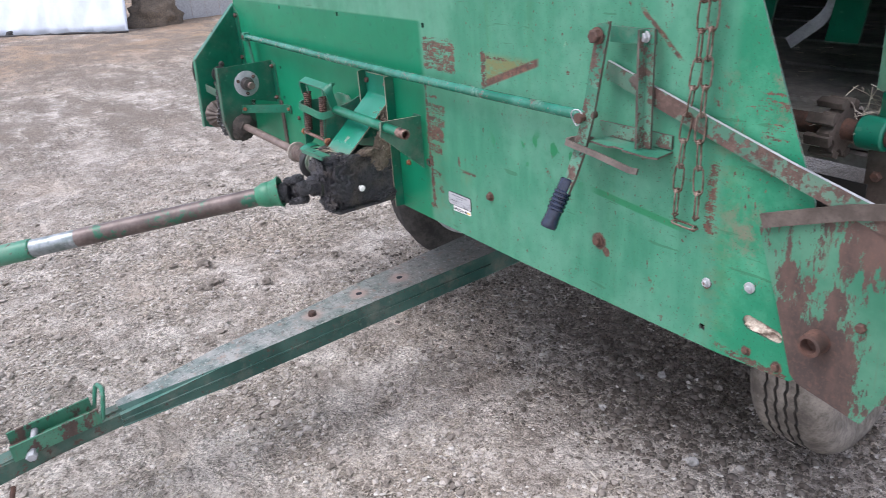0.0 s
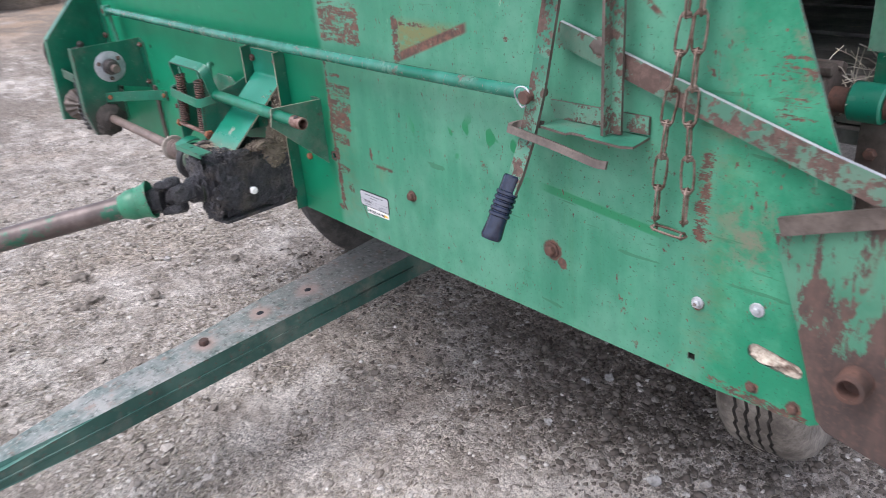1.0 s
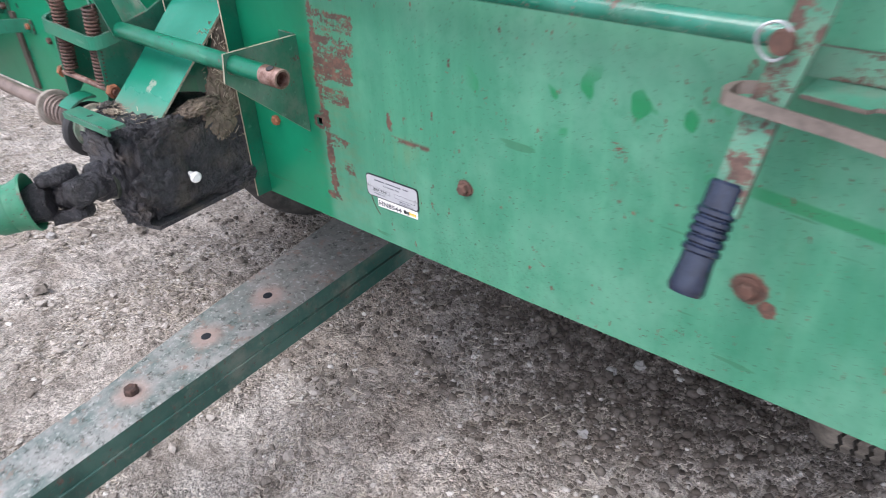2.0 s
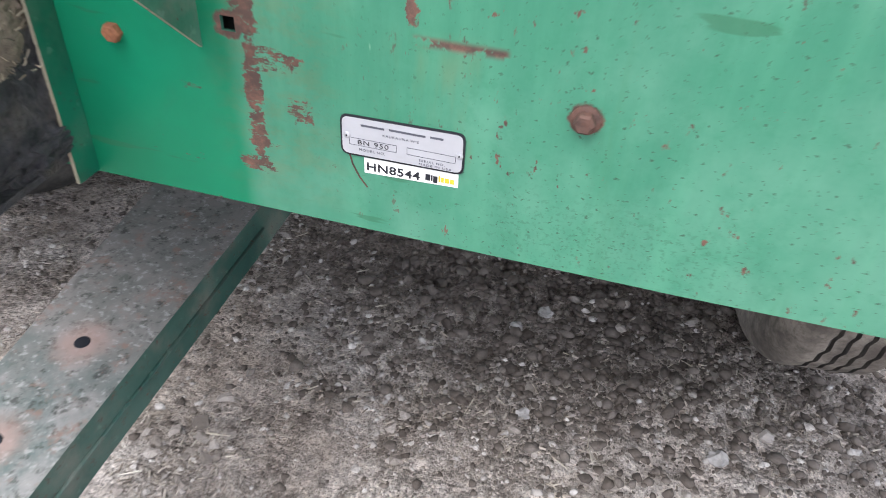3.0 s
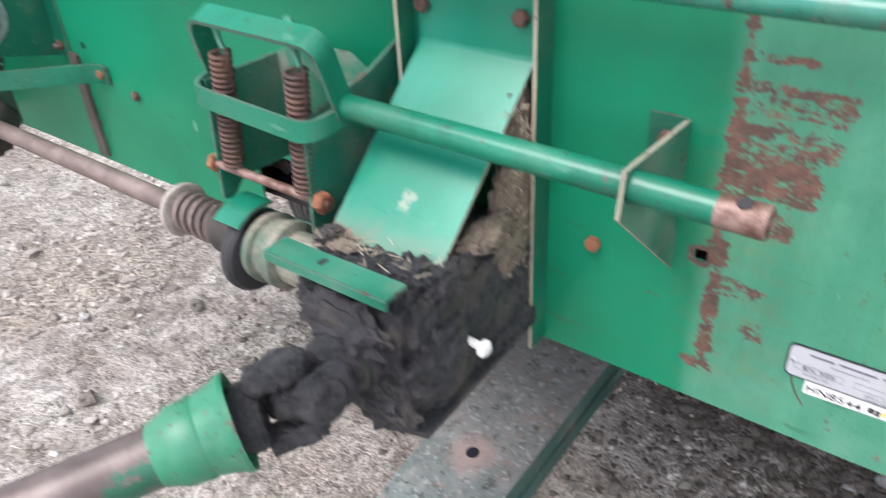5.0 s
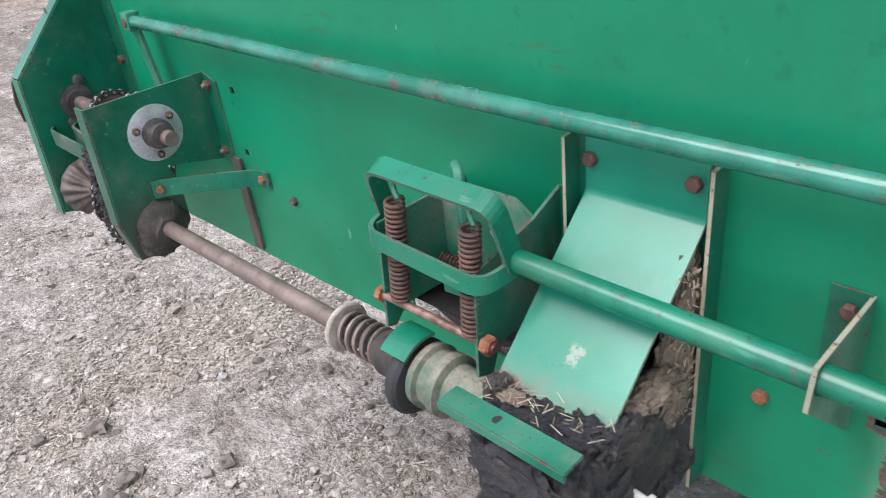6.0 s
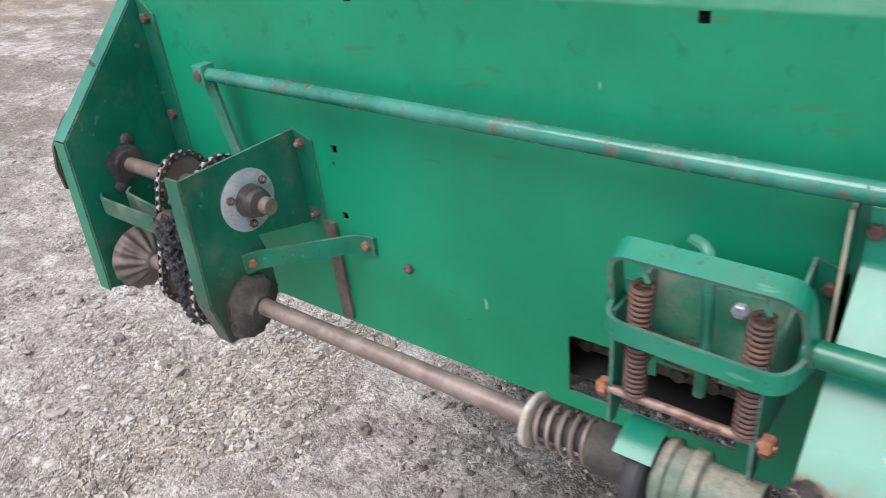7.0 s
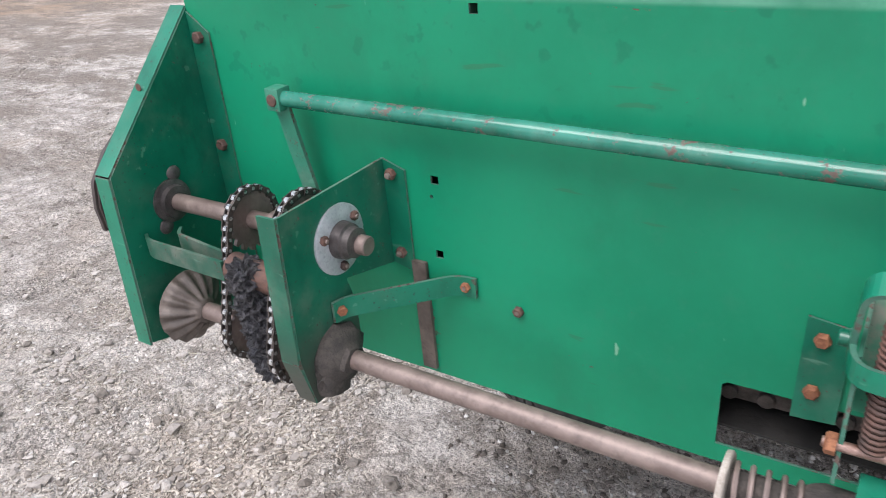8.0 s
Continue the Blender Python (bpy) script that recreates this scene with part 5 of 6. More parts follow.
part("guide_bar", bm, [BROWN_BAR, BROWN_BAR], lever_box, "brown bent guide bar", False)
bm = mesh()
strap(bm, [(0.443, -0.05, 1.37), (0.437, -0.049, 1.345), (0.403, -0.049, 1.19), (0.383, -0.052, 1.115), (0.377, -0.072, 1.06), (0.375, -0.09, 1.03)], 0.033, 0.006, (1, 0, 0.2))
lever = part("hand_lever", bm, [LEVER, BROWN_BAR], wagon, "rust-chipped green flat-bar hand lever with a dark grip", False)
p, q = Vector((0.3725, -0.074, 1.058)), Vector((0.367, -0.127, 0.962))
L = (q - p).length
prof = [(0, 0.0135), (0.003, 0.0158)]
for i in range(5):
    s = 0.026 + i * 0.009
    prof += [(s, 0.0158), (s + 0.002, 0.0182), (s + 0.006, 0.0182), (s + 0.008, 0.0158)]
prof += [(L * 0.72, 0.0158), (L - 0.006, 0.0178), (L - 0.001, 0.0155), (L, 0.01)]
part("grip", lathe(mesh(), p, q, prof, 20), GRIP, lever, "ribbed blue-black rubber grip")
hex_bolt("pivot_bolt", lever, (0.431, -0.055, 1.346), (0, -1, 0), 0.0135, RUST, "", 0.016, 0.0)
part("clevis_pin", lathe(mesh(), (0.392, -0.02, 1.186), (0.392, -1, 1.186), [(0, 0.008), (0.042, 0.008), (0.043, 0.011), (0.049, 0.01)], 14), RUST, lever)
bm = pipe(mesh(), [(0.385 + 0.014 * math.cos(a), -0.064 + 0.003 * math.sin(2 * a), 1.186 + 0.016 * math.sin(a)) for a in np.linspace(0.4, 5.6, 18)], 0.0014, 6)
part("wire_clip", bm, GALV, lever, "bent wire clip")

# long flat bar that runs down across the panel to the outlet
bm = mesh()
strap(bm, [(0.415, -0.012, 1.277), (0.52, -0.012, 1.246), (0.642, -0.014, 1.211), (0.822, -0.018, 1.161), (0.963, -0.024, 1.128), (1.3, -0.034, 1.045)], 0.034, 0.007, (0.27, 0, 1))
part("diagonal_bar", bm, [BAR, GALV], wagon, "brown rusted flat bar, its top edge worn bright", False)
part("bar_lug", lump(mesh(), (0.49, -0.012, 1.262), (0.018, 0.006, 0.014), 2, 0.2), BROWN_BAR, wagon, "small welded lug")

# outlet flap at the panel's end
plate(bm := mesh(), [(0.782, 1.06), (0.79, 1.035), (0.83, 0.93), (0.868, 0.815), (0.882, 0.803), (0.94, 0.793), (0.993, 0.783), (1.012, 0.828), (1.045, 0.849), (1.45, 1.02), (1.45, 1.27), (0.928, 1.118)], "y", -0.024, -0.02)
flap = part("outlet_flap", bm, [GREEN_RUSTY, EDGE], wagon, "rust-blotched green outlet flap", False)
bm = strap(mesh(), [(0.79, -0.03, 1.075), (0.93, -0.03, 1.128), (1.45, -0.03, 1.272)], 0.024, 0.007, (-0.35, 0, 1))
part("flap_lip", bm, [BROWN_BAR, BROWN_BAR], flap, "brown rusted lip", False)
bm = lathe(mesh(), (0.908, -0.022, 0.898), (0.93, -1, 0.913), [(0, 0.021), (0.03, 0.019), (0.031, 0.0135), (0.012, 0.013), (0.011, 0.002)], 22)
part("spout", bm, RUST, flap, "short open pipe stub")
for x, z in ((0.972, 0.95), (1.074, 0.991), (1.2, 1.05)):
    hex_bolt("bolt", flap, (x, -0.0245, z), (0, -1, 0), 0.0085, RUST, "", 0.0, 0.003)

# drawbar
bm = mesh()
rows = []
for y, xc, w, z0, z1 in ((0.95, -0.605, 0.22, 0.425, 0.515), (0.35, -0.595, 0.192, 0.392, 0.474), (-0.1, -0.582, 0.156, 0.364, 0.443), (-0.35, -0.576, 0.146, 0.349, 0.426), (-0.6, -0.562, 0.118, 0.334, 0.408), (-0.93, -0.541, 0.07, 0.315, 0.385)):
    rows.append([bm.verts.new(v) for v in ((xc - w / 2, y, z0), (xc + w / 2, y, z0), (xc + w / 2, y, z1), (xc - w / 2, y, z1))])
for u, v in zip(rows, rows[1:]):
    for k in range(4):
        bm.faces.new((u[k], u[(k + 1) % 4], v[(k + 1) % 4], v[k]))
bm.faces.new(rows[0])
bm.faces.new(rows[-1])
edge_faces = bmesh.ops.bevel(bm, geom=[e for e in bm.edges if abs((e.verts[0].co - e.verts[1].co).normalized().y) > 0.7], offset=0.019, segments=4, affect="EDGES")["faces"]
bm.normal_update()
# Sides and bevels take their own greens: shade and edge highlight painted in.
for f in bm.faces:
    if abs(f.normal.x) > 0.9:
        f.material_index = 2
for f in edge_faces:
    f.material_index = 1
def drawbar_top():
    """Paint scoured to grey, speckled with black, rust and green, rubbed pink round the bolt holes."""
    s = Shade("drawbar_top_wear", 0.34)
    s.b.inputs["Specular IOR Level"].default_value = 0.3
    colour = s.mix(s.step(s.noise(13, 6, 0.7), 0.36, 0.66), (0.125, 0.165, 0.155), (0.31, 0.305, 0.292))
    colour = s.mix(s.math("MULTIPLY", s.step(s.math("ADD", s.y, s.math("MULTIPLY", s.math("SUBTRACT", s.noise(12, 5, shift=6.0), 0.5), 0.3)), -0.1, 0.06), 0.6), colour, (0.22, 0.205, 0.188))
    colour = s.mix(s.math("MULTIPLY", s.step(s.noise(45, 6, 0.75, shift=2.0), 0.54, 0.66), 0.5), colour, (0.07, 0.08, 0.07))
    colour = s.mix(s.math("MULTIPLY", s.step(s.noise(55, 7, 0.75, shift=4.0), 0.53, 0.63), 0.75), colour, (0.03, 0.036, 0.032))
    colour = s.mix(s.math("MULTIPLY", s.step(s.noise(28, 7, 0.75, shift=7.0), 0.54, 0.66), 0.7), colour, (0.26, 0.165, 0.13))
    colour = s.mix(s.math("MULTIPLY", s.step(s.noise(95, 5, 0.7, shift=9.0), 0.55, 0.64), 0.8), colour, (0.38, 0.385, 0.37))
    for a, b in ((-0.587, 0.027), (-0.59, -0.13), (-0.576, -0.307)):
        dx, dy = s.math("SUBTRACT", s.x, a), s.math("SUBTRACT", s.y, b)
        r = s.math("SQRT", s.math("ADD", s.math("MULTIPLY", dx, dx), s.math("MULTIPLY", dy, dy)))
        r = s.math("ADD", r, s.math("MULTIPLY", s.math("SUBTRACT", s.noise(60, 4), 0.5), 0.03))
        colour = s.mix(s.math("MULTIPLY", s.step(r, 0.05, 0.012), 0.75), colour, (0.38, 0.27, 0.235))
    s.bump(s.noise(90, 5, 0.7), 0.35, 0.0015)
    return s.done(colour, s.math("ADD", 0.26, s.math("MULTIPLY", s.noise(30, 4), 0.25)))


BEAM = drawbar_top()
# Edge green is lifted for the highlight; side green is lowered for shade.
BEAM_EDGE = paint("drawbar_lit_edge_paint", (0.045, 0.15, 0.122), (0.14, 0.25, 0.22), 0.26, 30.0, 0.34, 0.25)
BEAM_SIDE = paint("drawbar_shaded_side_paint", (0.013, 0.066, 0.053), (0.045, 0.11, 0.09), 0.36, 60.0, 0.45, 0.5, 1.0)
BEAM_TUBE = paint("drawbar_tube_paint", (0.02, 0.085, 0.06), (0.07, 0.13, 0.105), 0.45, 30.0, 0.4, 0.5)
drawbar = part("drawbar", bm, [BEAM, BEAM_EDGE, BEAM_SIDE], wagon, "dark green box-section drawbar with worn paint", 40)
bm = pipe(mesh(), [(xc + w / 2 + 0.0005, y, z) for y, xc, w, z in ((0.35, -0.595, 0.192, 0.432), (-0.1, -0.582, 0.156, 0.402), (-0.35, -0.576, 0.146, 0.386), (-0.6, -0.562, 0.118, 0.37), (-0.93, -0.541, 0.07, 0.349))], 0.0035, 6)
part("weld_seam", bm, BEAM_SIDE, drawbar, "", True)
# Not cut through: black discs laid on the bar for the dark insides.
for x, y, z in ((-0.587, 0.027, 0.4524), (-0.59, -0.13, 0.4416)):
    part("bolt_hole_disc", lathe(mesh(), (x, y, z), (x, y - 0.07, z + 1), [(0, 0.0105), (0.0005, 0.0095), (0.0006, 0.0)], 14), INK, drawbar, "", False)
hex_bolt("bolt", drawbar, (-0.576, -0.307, 0.4295), (0, -0.07, 1), 0.014, RUST, "", 0.0, 0.0)
bm = mesh()
pts = [(-0.543, -0.88, 0.351), (-0.53, -1.1, 0.339), (-0.505, -1.3, 0.33), (-0.45, -1.75, 0.312)]
strap(bm, pts, 0.056, 0.056, (1, 0.1, 0))
bmesh.ops.bevel(bm, geom=[e for e in bm.edges if abs((e.verts[0].co - e.verts[1].co).normalized().y) > 0.7], offset=0.012, segments=3, affect="EDGES")
for f in bm.faces:
    f.material_index = 0
part("drawbar_tube", bm, BEAM_TUBE, drawbar, "narrower green extension tube", 40)
bm = mesh()
strap(bm, [(-0.565, -0.990, 0.398), (-0.545, -1.200, 0.388)], 0.006, 0.045, (1, 0.1, 0))
strap(bm, [(-0.490, -0.980, 0.398), (-0.470, -1.200, 0.388)], 0.006, 0.045, (1, 0.1, 0))
strap(bm, [(-0.527, -1.000, 0.380), (-0.508, -1.200, 0.372)], 0.075, 0.006, (1, 0.1, 0))
part("stand_bracket", bm, [GREEN_RUSTY, GREEN_RUSTY], drawbar, "rusty green channel bracket for the stand", False)
bm = pipe(mesh(), arc([(-0.565, -0.985, 0.383), (-0.568, -0.965, 0.453), (-0.525, -0.955, 0.458), (-0.490, -0.960, 0.453), (-0.492, -0.975, 0.383)], 0.012), 0.006, 8)
part("loop_handle", bm, GREEN_WORN, drawbar)
part("stand_pin", rod(mesh(), (-0.450, -1.160, 0.373), (-0.580, -1.130, 0.393), 0.009, 12), GALV, drawbar, "bright zinc pin")
hex_bolt("pin_nut", drawbar, (-0.460, -1.158, 0.374), (1, -0.2, -0.1), 0.014, GALV)
part("lower_pin", rod(mesh(), (-0.460, -1.220, 0.303), (-0.450, -1.240, 0.253), 0.007, 10), RUST, drawbar)

# wheels
def ribbed_wheel(place, turn, w, radius, rubber, label):
    e = tagged(new("wheel"), label)
    e.parent = wagon
    e.matrix_basis = pose(*place, 0, 0, turn)
    h = w / 2
    prof = [(-h + 0.012, radius * 0.58), (-h + 0.016, radius * 0.63), (-h, radius * 0.74), (-h, radius * 0.86), (-h + 0.012, radius * 0.93), (-h + 0.035, radius * 0.985)]
    n, span = 5, w - 0.09
    for i in range(n):
        s, d = -span / 2 + span * i / n, span / n
        prof += [(s + 0.003, radius), (s + d - 0.006, radius)]
        if i < n - 1:
            prof += [(s + d - 0.004, radius - 0.009), (s + d + 0.001, radius - 0.009)]
    prof += [(-a, b) for a, b in reversed(prof[:6])]
    bm, m, rows = mesh(), 120, []
    for k, (s, r) in enumerate(prof):
        zig = 0.0035 if 6 <= k < len(prof) - 6 else 0.0
        rows.append([bm.verts.new((s + zig * math.sin(40 * 2 * math.pi * i / m), r * math.cos(2 * math.pi * i / m), r * math.sin(2 * math.pi * i / m))) for i in range(m)])
    for k, (u, v) in enumerate(zip(rows, rows[1:])):
        for i in range(m):
            f = bm.faces.new((u[i], u[(i + 1) % m], v[(i + 1) % m], v[i]))
            f.material_index = 1 if min(prof[k][1], prof[k + 1][1]) < radius - 0.008 and 6 <= k < len(prof) - 7 else 0
    part("tyre", bm, [rubber, TYRE_DARK], e, "", 40)
    for s in (-1, 1):
        bm = lathe(mesh(), (s * (h - 0.03), 0, 0), (s * 9, 0, 0), [(0, radius * 0.6), (0.02, radius * 0.61), (0.022, radius * 0.55), (0.0, radius * 0.48), (-0.012, 0.11), (0.0, 0.05), (0.025, 0.045)], 40)
        rim = part("rim", bm, RIM, e, "dusty white wheel rim")
        for i in range(5):
            a = 2 * math.pi * i / 5
            hex_bolt("wheel_nut", e, (s * (h - 0.041), 0.085 * math.cos(a), 0.085 * math.sin(a)), (s, 0, 0), 0.011, RUST)
    return e


ribbed_wheel((0.455, 0.945, 0.35), 7.0, 0.233, 0.359, TYRE, "dusty worn ribbed tyre on a pale rim")
ribbed_wheel((-1.43, 0.885, 0.375), -14.0, 0.233, 0.359, TYRE_SHADED, "worn ribbed tyre on a pale rim, its rubber darkened for shade")
part("axle", rod(mesh(), (-1.4, 0.9, 0.375), (0.42, 0.945, 0.35), 0.035, 16), RUST, wagon, "rusty front axle")

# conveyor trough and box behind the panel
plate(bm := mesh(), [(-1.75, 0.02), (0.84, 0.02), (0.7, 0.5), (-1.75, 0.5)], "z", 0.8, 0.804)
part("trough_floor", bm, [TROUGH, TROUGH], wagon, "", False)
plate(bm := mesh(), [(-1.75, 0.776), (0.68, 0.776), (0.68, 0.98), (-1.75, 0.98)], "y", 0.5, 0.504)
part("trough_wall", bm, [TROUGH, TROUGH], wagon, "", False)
plate(bm := mesh(), [(0.006, 0.758), (0.62, 0.758), (0.62, 2.3), (0.006, 2.3)], "x", -1.748, -1.744)
part("trough_end", bm, [GREEN, EDGE], wagon, "", False)
boards = new("box_floor")
boards.parent = wagon
tagged(boards, "dark weathered floor boards littered with chaff")
for i in range(14):
    y = 0.62 + 0.215 * i
    box(bm := mesh(), -1.72, 0.66, y, y + 0.2, 1.012 + 0.006 * (i % 2), 1.05 + 0.006 * (i % 2), 0.006)
    part("floor_board", bm, WOOD, boards)
box(bm := mesh(), -1.72, 0.66, 0.6, 3.7, 0.98, 1.008)
part("board_bearer", bm, WOOD, boards)
bm = mesh()
rng = random.Random(12)
for i in range(180):
    c = Vector((rng.uniform(-0.9, 0.62), 0.62 + 1.6 * rng.random() ** 1.5, 1.0595))
    d = Vector((rng.uniform(-1, 1), rng.uniform(-1, 1), 0)).normalized() * rng.uniform(0.004, 0.022)
    pipe(bm, [c - d, c + d], 0.001, 3)
tagged(part("floor_chaff", bm, STRAW, boards, "pale chaff scattered over the boards", False), kind="stuff")
# Plain walls run up out of view, closing the box against sky light.
for x in (-1.76, 0.72):
    plate(bm := mesh(), [(0.62, 0.9), (3.7, 0.9), (3.7, 2.3), (0.62, 2.3)], "x", x, x + 0.006)
    part("side_wall", bm, [GREEN_WORN, EDGE], wagon, "", False)
plate(bm := mesh(), [(-1.76, 0.9), (0.726, 0.9), (0.726, 2.3), (-1.76, 2.3)], "y", 3.7, 3.706)
part("rear_wall", bm, [GREEN_WORN, EDGE], wagon, "", False)
# Out-of-view cover over the box, added to keep sky light off the inside.
plate(bm := mesh(), [(-1.8, -0.02), (0.62, -0.02), (0.76, 0.55), (0.76, 3.75), (-1.8, 3.75)], "z", 2.3, 2.31)
part("unseen_roof", bm, [GREEN_WORN, EDGE], wagon, "", False)
bm = mesh()
plate(bm, [(0.62, 1.16), (0.78, 1.16), (0.78, 2.3), (0.605, 2.3)], "y", 0.596, 0.602)
part("corner_post", bm, [POST_GREEN, EDGE], wagon, "faded pale green corner post, rubbed bare in a brown oval", False)
box(bm := mesh(), 0.648, 0.82, 0.568, 0.58, 0.78, 1.164, 0.003)
part("bearing_plate", bm, GREEN, wagon, "deep green bearing plate")
box(bm := mesh(), 0.645, 0.7, 0.553, 0.566, 0.85, 1.045, 0.003)
strip = part("bearing_strap", bm, BROWN_BAR, wagon, "brown rusted strap below the bearing")
hex_bolt("bolt", strip, (0.672, 0.5525, 0.985), (0, -1, 0), 0.012, RUST, "", 0.0, 0.004)
bm = rod(mesh(), (-1.7, 0.54, 1.08), (0.705, 0.54, 1.08), 0.024, 16)
apron = part("apron_shaft", bm, RUST, wagon, "dark apron shaft with a straw-tangled sprocket")
bm = rod(mesh(), (0.63, 0.54, 1.082), (0.69, 0.54, 1.082), 0.036, 22, 0.004)
part("bearing_housing", bm, GREEN_LIT, apron, "green bearing sleeve")
part("shaft_end", rod(mesh(), (0.69, 0.54, 1.082), (0.712, 0.54, 1.082), 0.027, 14), RUST, apron)
pts = []
for i in range(32):
    a = 2 * math.pi * i / 32
    r = 0.062 if i % 4 in (0, 1) else 0.046
    pts.append((0.54 + r * math.cos(a), 1.08 + r * math.sin(a)))
part("sprocket", plate(mesh(), pts, "x", 0.565, 0.595), [BROWN_BAR, BROWN_BAR], apron, "", False)
for i in range(8):
    a = 2 * math.pi * i / 8 + 0.3
    c = Vector((0.567, 0.54 + 0.06 * math.cos(a), 1.08 + 0.06 * math.sin(a)))
    box(bm := mesh(), -0.03, 0.03, -0.012, 0.012, -0.008, 0.008, 0.003, Matrix.Translation(c) @ Matrix.Rotation(a + math.pi / 2, 4, "X"))
    part("chain_lug", bm, BROWN_BAR, apron)
bm = mesh()
rng = random.Random(4)
for i in range(34):
    c = Vector((0.6 + rng.uniform(-0.05, 0.05), 0.54 + rng.uniform(0.0, 0.12), 1.1 + rng.uniform(-0.03, 0.05)))
    d = Vector((rng.uniform(-1, 1), rng.uniform(-1, 1), rng.uniform(-0.7, 0.7))).normalized() * rng.uniform(0.02, 0.07)
    pipe(bm, [c - d, c, c + d + Vector((0, 0, -0.01))], 0.0011, 3)
tagged(part("straw_tangle", bm, STRAW, apron, "pale tangle of straw", False), kind="stuff")
beater = part("beater", rod(mesh(), (-1.7, 0.93, 1.43), (0.71, 0.93, 1.43), 0.05, 18), GREEN, wagon, "green beater with pale worn paddles")
for i in range(8):
    x = 0.37 - 0.26 * i
    strap(bm := mesh(), [(x, 0.92, 1.4), (x, 0.9, 1.3), (x - 0.01, 0.89, 1.2)], 0.09, 0.008, (1, 0, 0))
    part("paddle", bm, [GREEN, EDGE], beater, "", False)
    strap(bm := mesh(), arc([(x - 0.04, 0.92, 1.39), (x - 0.07, 0.91, 1.26), (x - 0.16, 0.89, 1.185)], 0.03), 0.032, 0.007, (0.6, 0, -0.8))
    part("worn_tine", bm, [GALV, GALV], beater, "pale tine worn to bare metal", False)
# slat chain just inside the clean-out opening
slat_chain = part("conveyor_chain", rod(mesh(), (-1.6, 0.075, 0.835), (0.6, 0.075, 0.835), 0.006, 8), CHAIN_STEEL, wagon, "black conveyor chain inside the trough")
for i in range(10):
    x = -1.02 + 0.045 * i
    for y in (0.055, 0.095):
        bm = strap(mesh(), [(x, y, 0.835), (x + 0.045, y, 0.835)], 0.022, 0.005, (0, 0, 1))
        part("chain_link", bm, [CHAIN_STEEL, CHAIN_STEEL], slat_chain, "", False)
    part("chain_barrel", rod(mesh(), (x, 0.045, 0.835), (x, 0.105, 0.835), 0.011, 10), CHAIN_STEEL, slat_chain)

# ---- driveline to the tractor ----
pto = empty("drive_line", "telescoping drive line with a green shield cup and rusty tube", "drive shaft", (-0.5, -0.4, 0.9))
F = Vector((-1.364, -1.692, 0.625))
A = Vector((-0.549, -0.354, 0.868))


def drive_part(name, bm, material, label="", smooth=35):
    for v in bm.verts:
        v.co -= pto.location
    return part(name, bm, material, pto, label, smooth)


C = Vector((-0.531, -0.302, 0.866))
D1, D2 = Vector((0, -1, 0)), (F - A).normalized()


def caked(bm, size=0.006, step=0.008):
    """Split the mesh finely and swell it unevenly, as under a coat of grease."""
    for _ in range(4):
        bmesh.ops.triangulate(bm, faces=bm.faces[:])
        edges = [e for e in bm.edges if e.calc_length() > step]
        if not edges:
            break
        bmesh.ops.subdivide_edges(bm, edges=edges, cuts=1)
    bmesh.ops.triangulate(bm, faces=bm.faces[:])
    bm.normal_update()
    for v, n in [(v, v.normal.copy()) for v in bm.verts]:
        v.co += n * (size * noise.noise(v.co * 38) + size * 0.5 * noise.noise(v.co * 110) + size * 0.25 * noise.noise(v.co * 260))
    return bm


def yoke(c, back, across):
    """A forged fork: hub behind, two thick rounded ears astride the cross."""
    bm = mesh()
    side = back.cross(across).normalized()
    lathe(bm, c + back * 0.03, c + back, [(0, 0.026), (0.006, 0.031), (0.03, 0.031), (0.034, 0.027)], 20)
    for k in (-1, 1):
        m = Matrix.Translation(c + across * 0.031 * k) @ Matrix((across, side, back)).transposed().to_4x4()
        box(bm, -0.009, 0.009, -0.021, 0.021, -0.018, 0.036, 0.008, m)
        lathe(bm, c + across * 0.02 * k, c + across * k, [(0, 0.0225), (0.018, 0.0225), (0.022, 0.017)], 18)
    return bm


bm = lathe(mesh(), (-0.531, -0.242, 0.865), (-0.531, -1, 0.865), [(0, 0.0345), (0.005, 0.0345), (0.006, 0.03)], 24)
drive_part("input_collar", bm, GREEN_SOILED, "green collar smeared with grease")
drive_part("inner_yoke", caked(yoke(C, -D1, Vector((1, 0, 0.35)).normalized()), 0.004), WET_GREASE, "fork of the universal joint, black with grease", True)
across = D2.cross(Vector((1, 0, 0.35))).normalized()
drive_part("outer_yoke", caked(yoke(C + D2 * 0.004, D2, across), 0.005), WET_GREASE, "fork thick with wet black grease", True)
bm = lump(mesh(), C, (0.026, 0.026, 0.026), 4, 0.25, 3)
drive_part("joint_cross", bm, WET_GREASE, "", True)
BARE = steel("bare_rubbed_steel", (0.13, 0.17, 0.165), (0.4, 0.42, 0.45), 0.38, 0.6, 12, 0.2)
FAR_TUBE = paint("far_tube_paint", (0.02, 0.17, 0.1), (0.05, 0.2, 0.13), 0.4, 12.0, 0.4, 0.35)
TUBE = tube_wear()
bm = lathe(mesh(), A, F, [(0.03, 0.022), (0.004, 0.04), (0.0, 0.045), (0.004, 0.0455), (0.012, 0.041), (0.03, 0.0365), (0.032, 0.0375), (0.054, 0.0355), (0.058, 0.033), (0.072, 0.028)], 32)
drive_part("shield_cup", bm, CUP, "green steel shield cup")
d = (F - A).normalized()
bm = rod(mesh(), A + d * 0.06, A + d * 0.63, 0.027, 24)
drive_part("outer_tube", bm, TUBE, "rust-brown tube with green paint left in patches")
bm = rod(mesh(), A + d * 0.61, A + d * 0.78, 0.0268, 24)
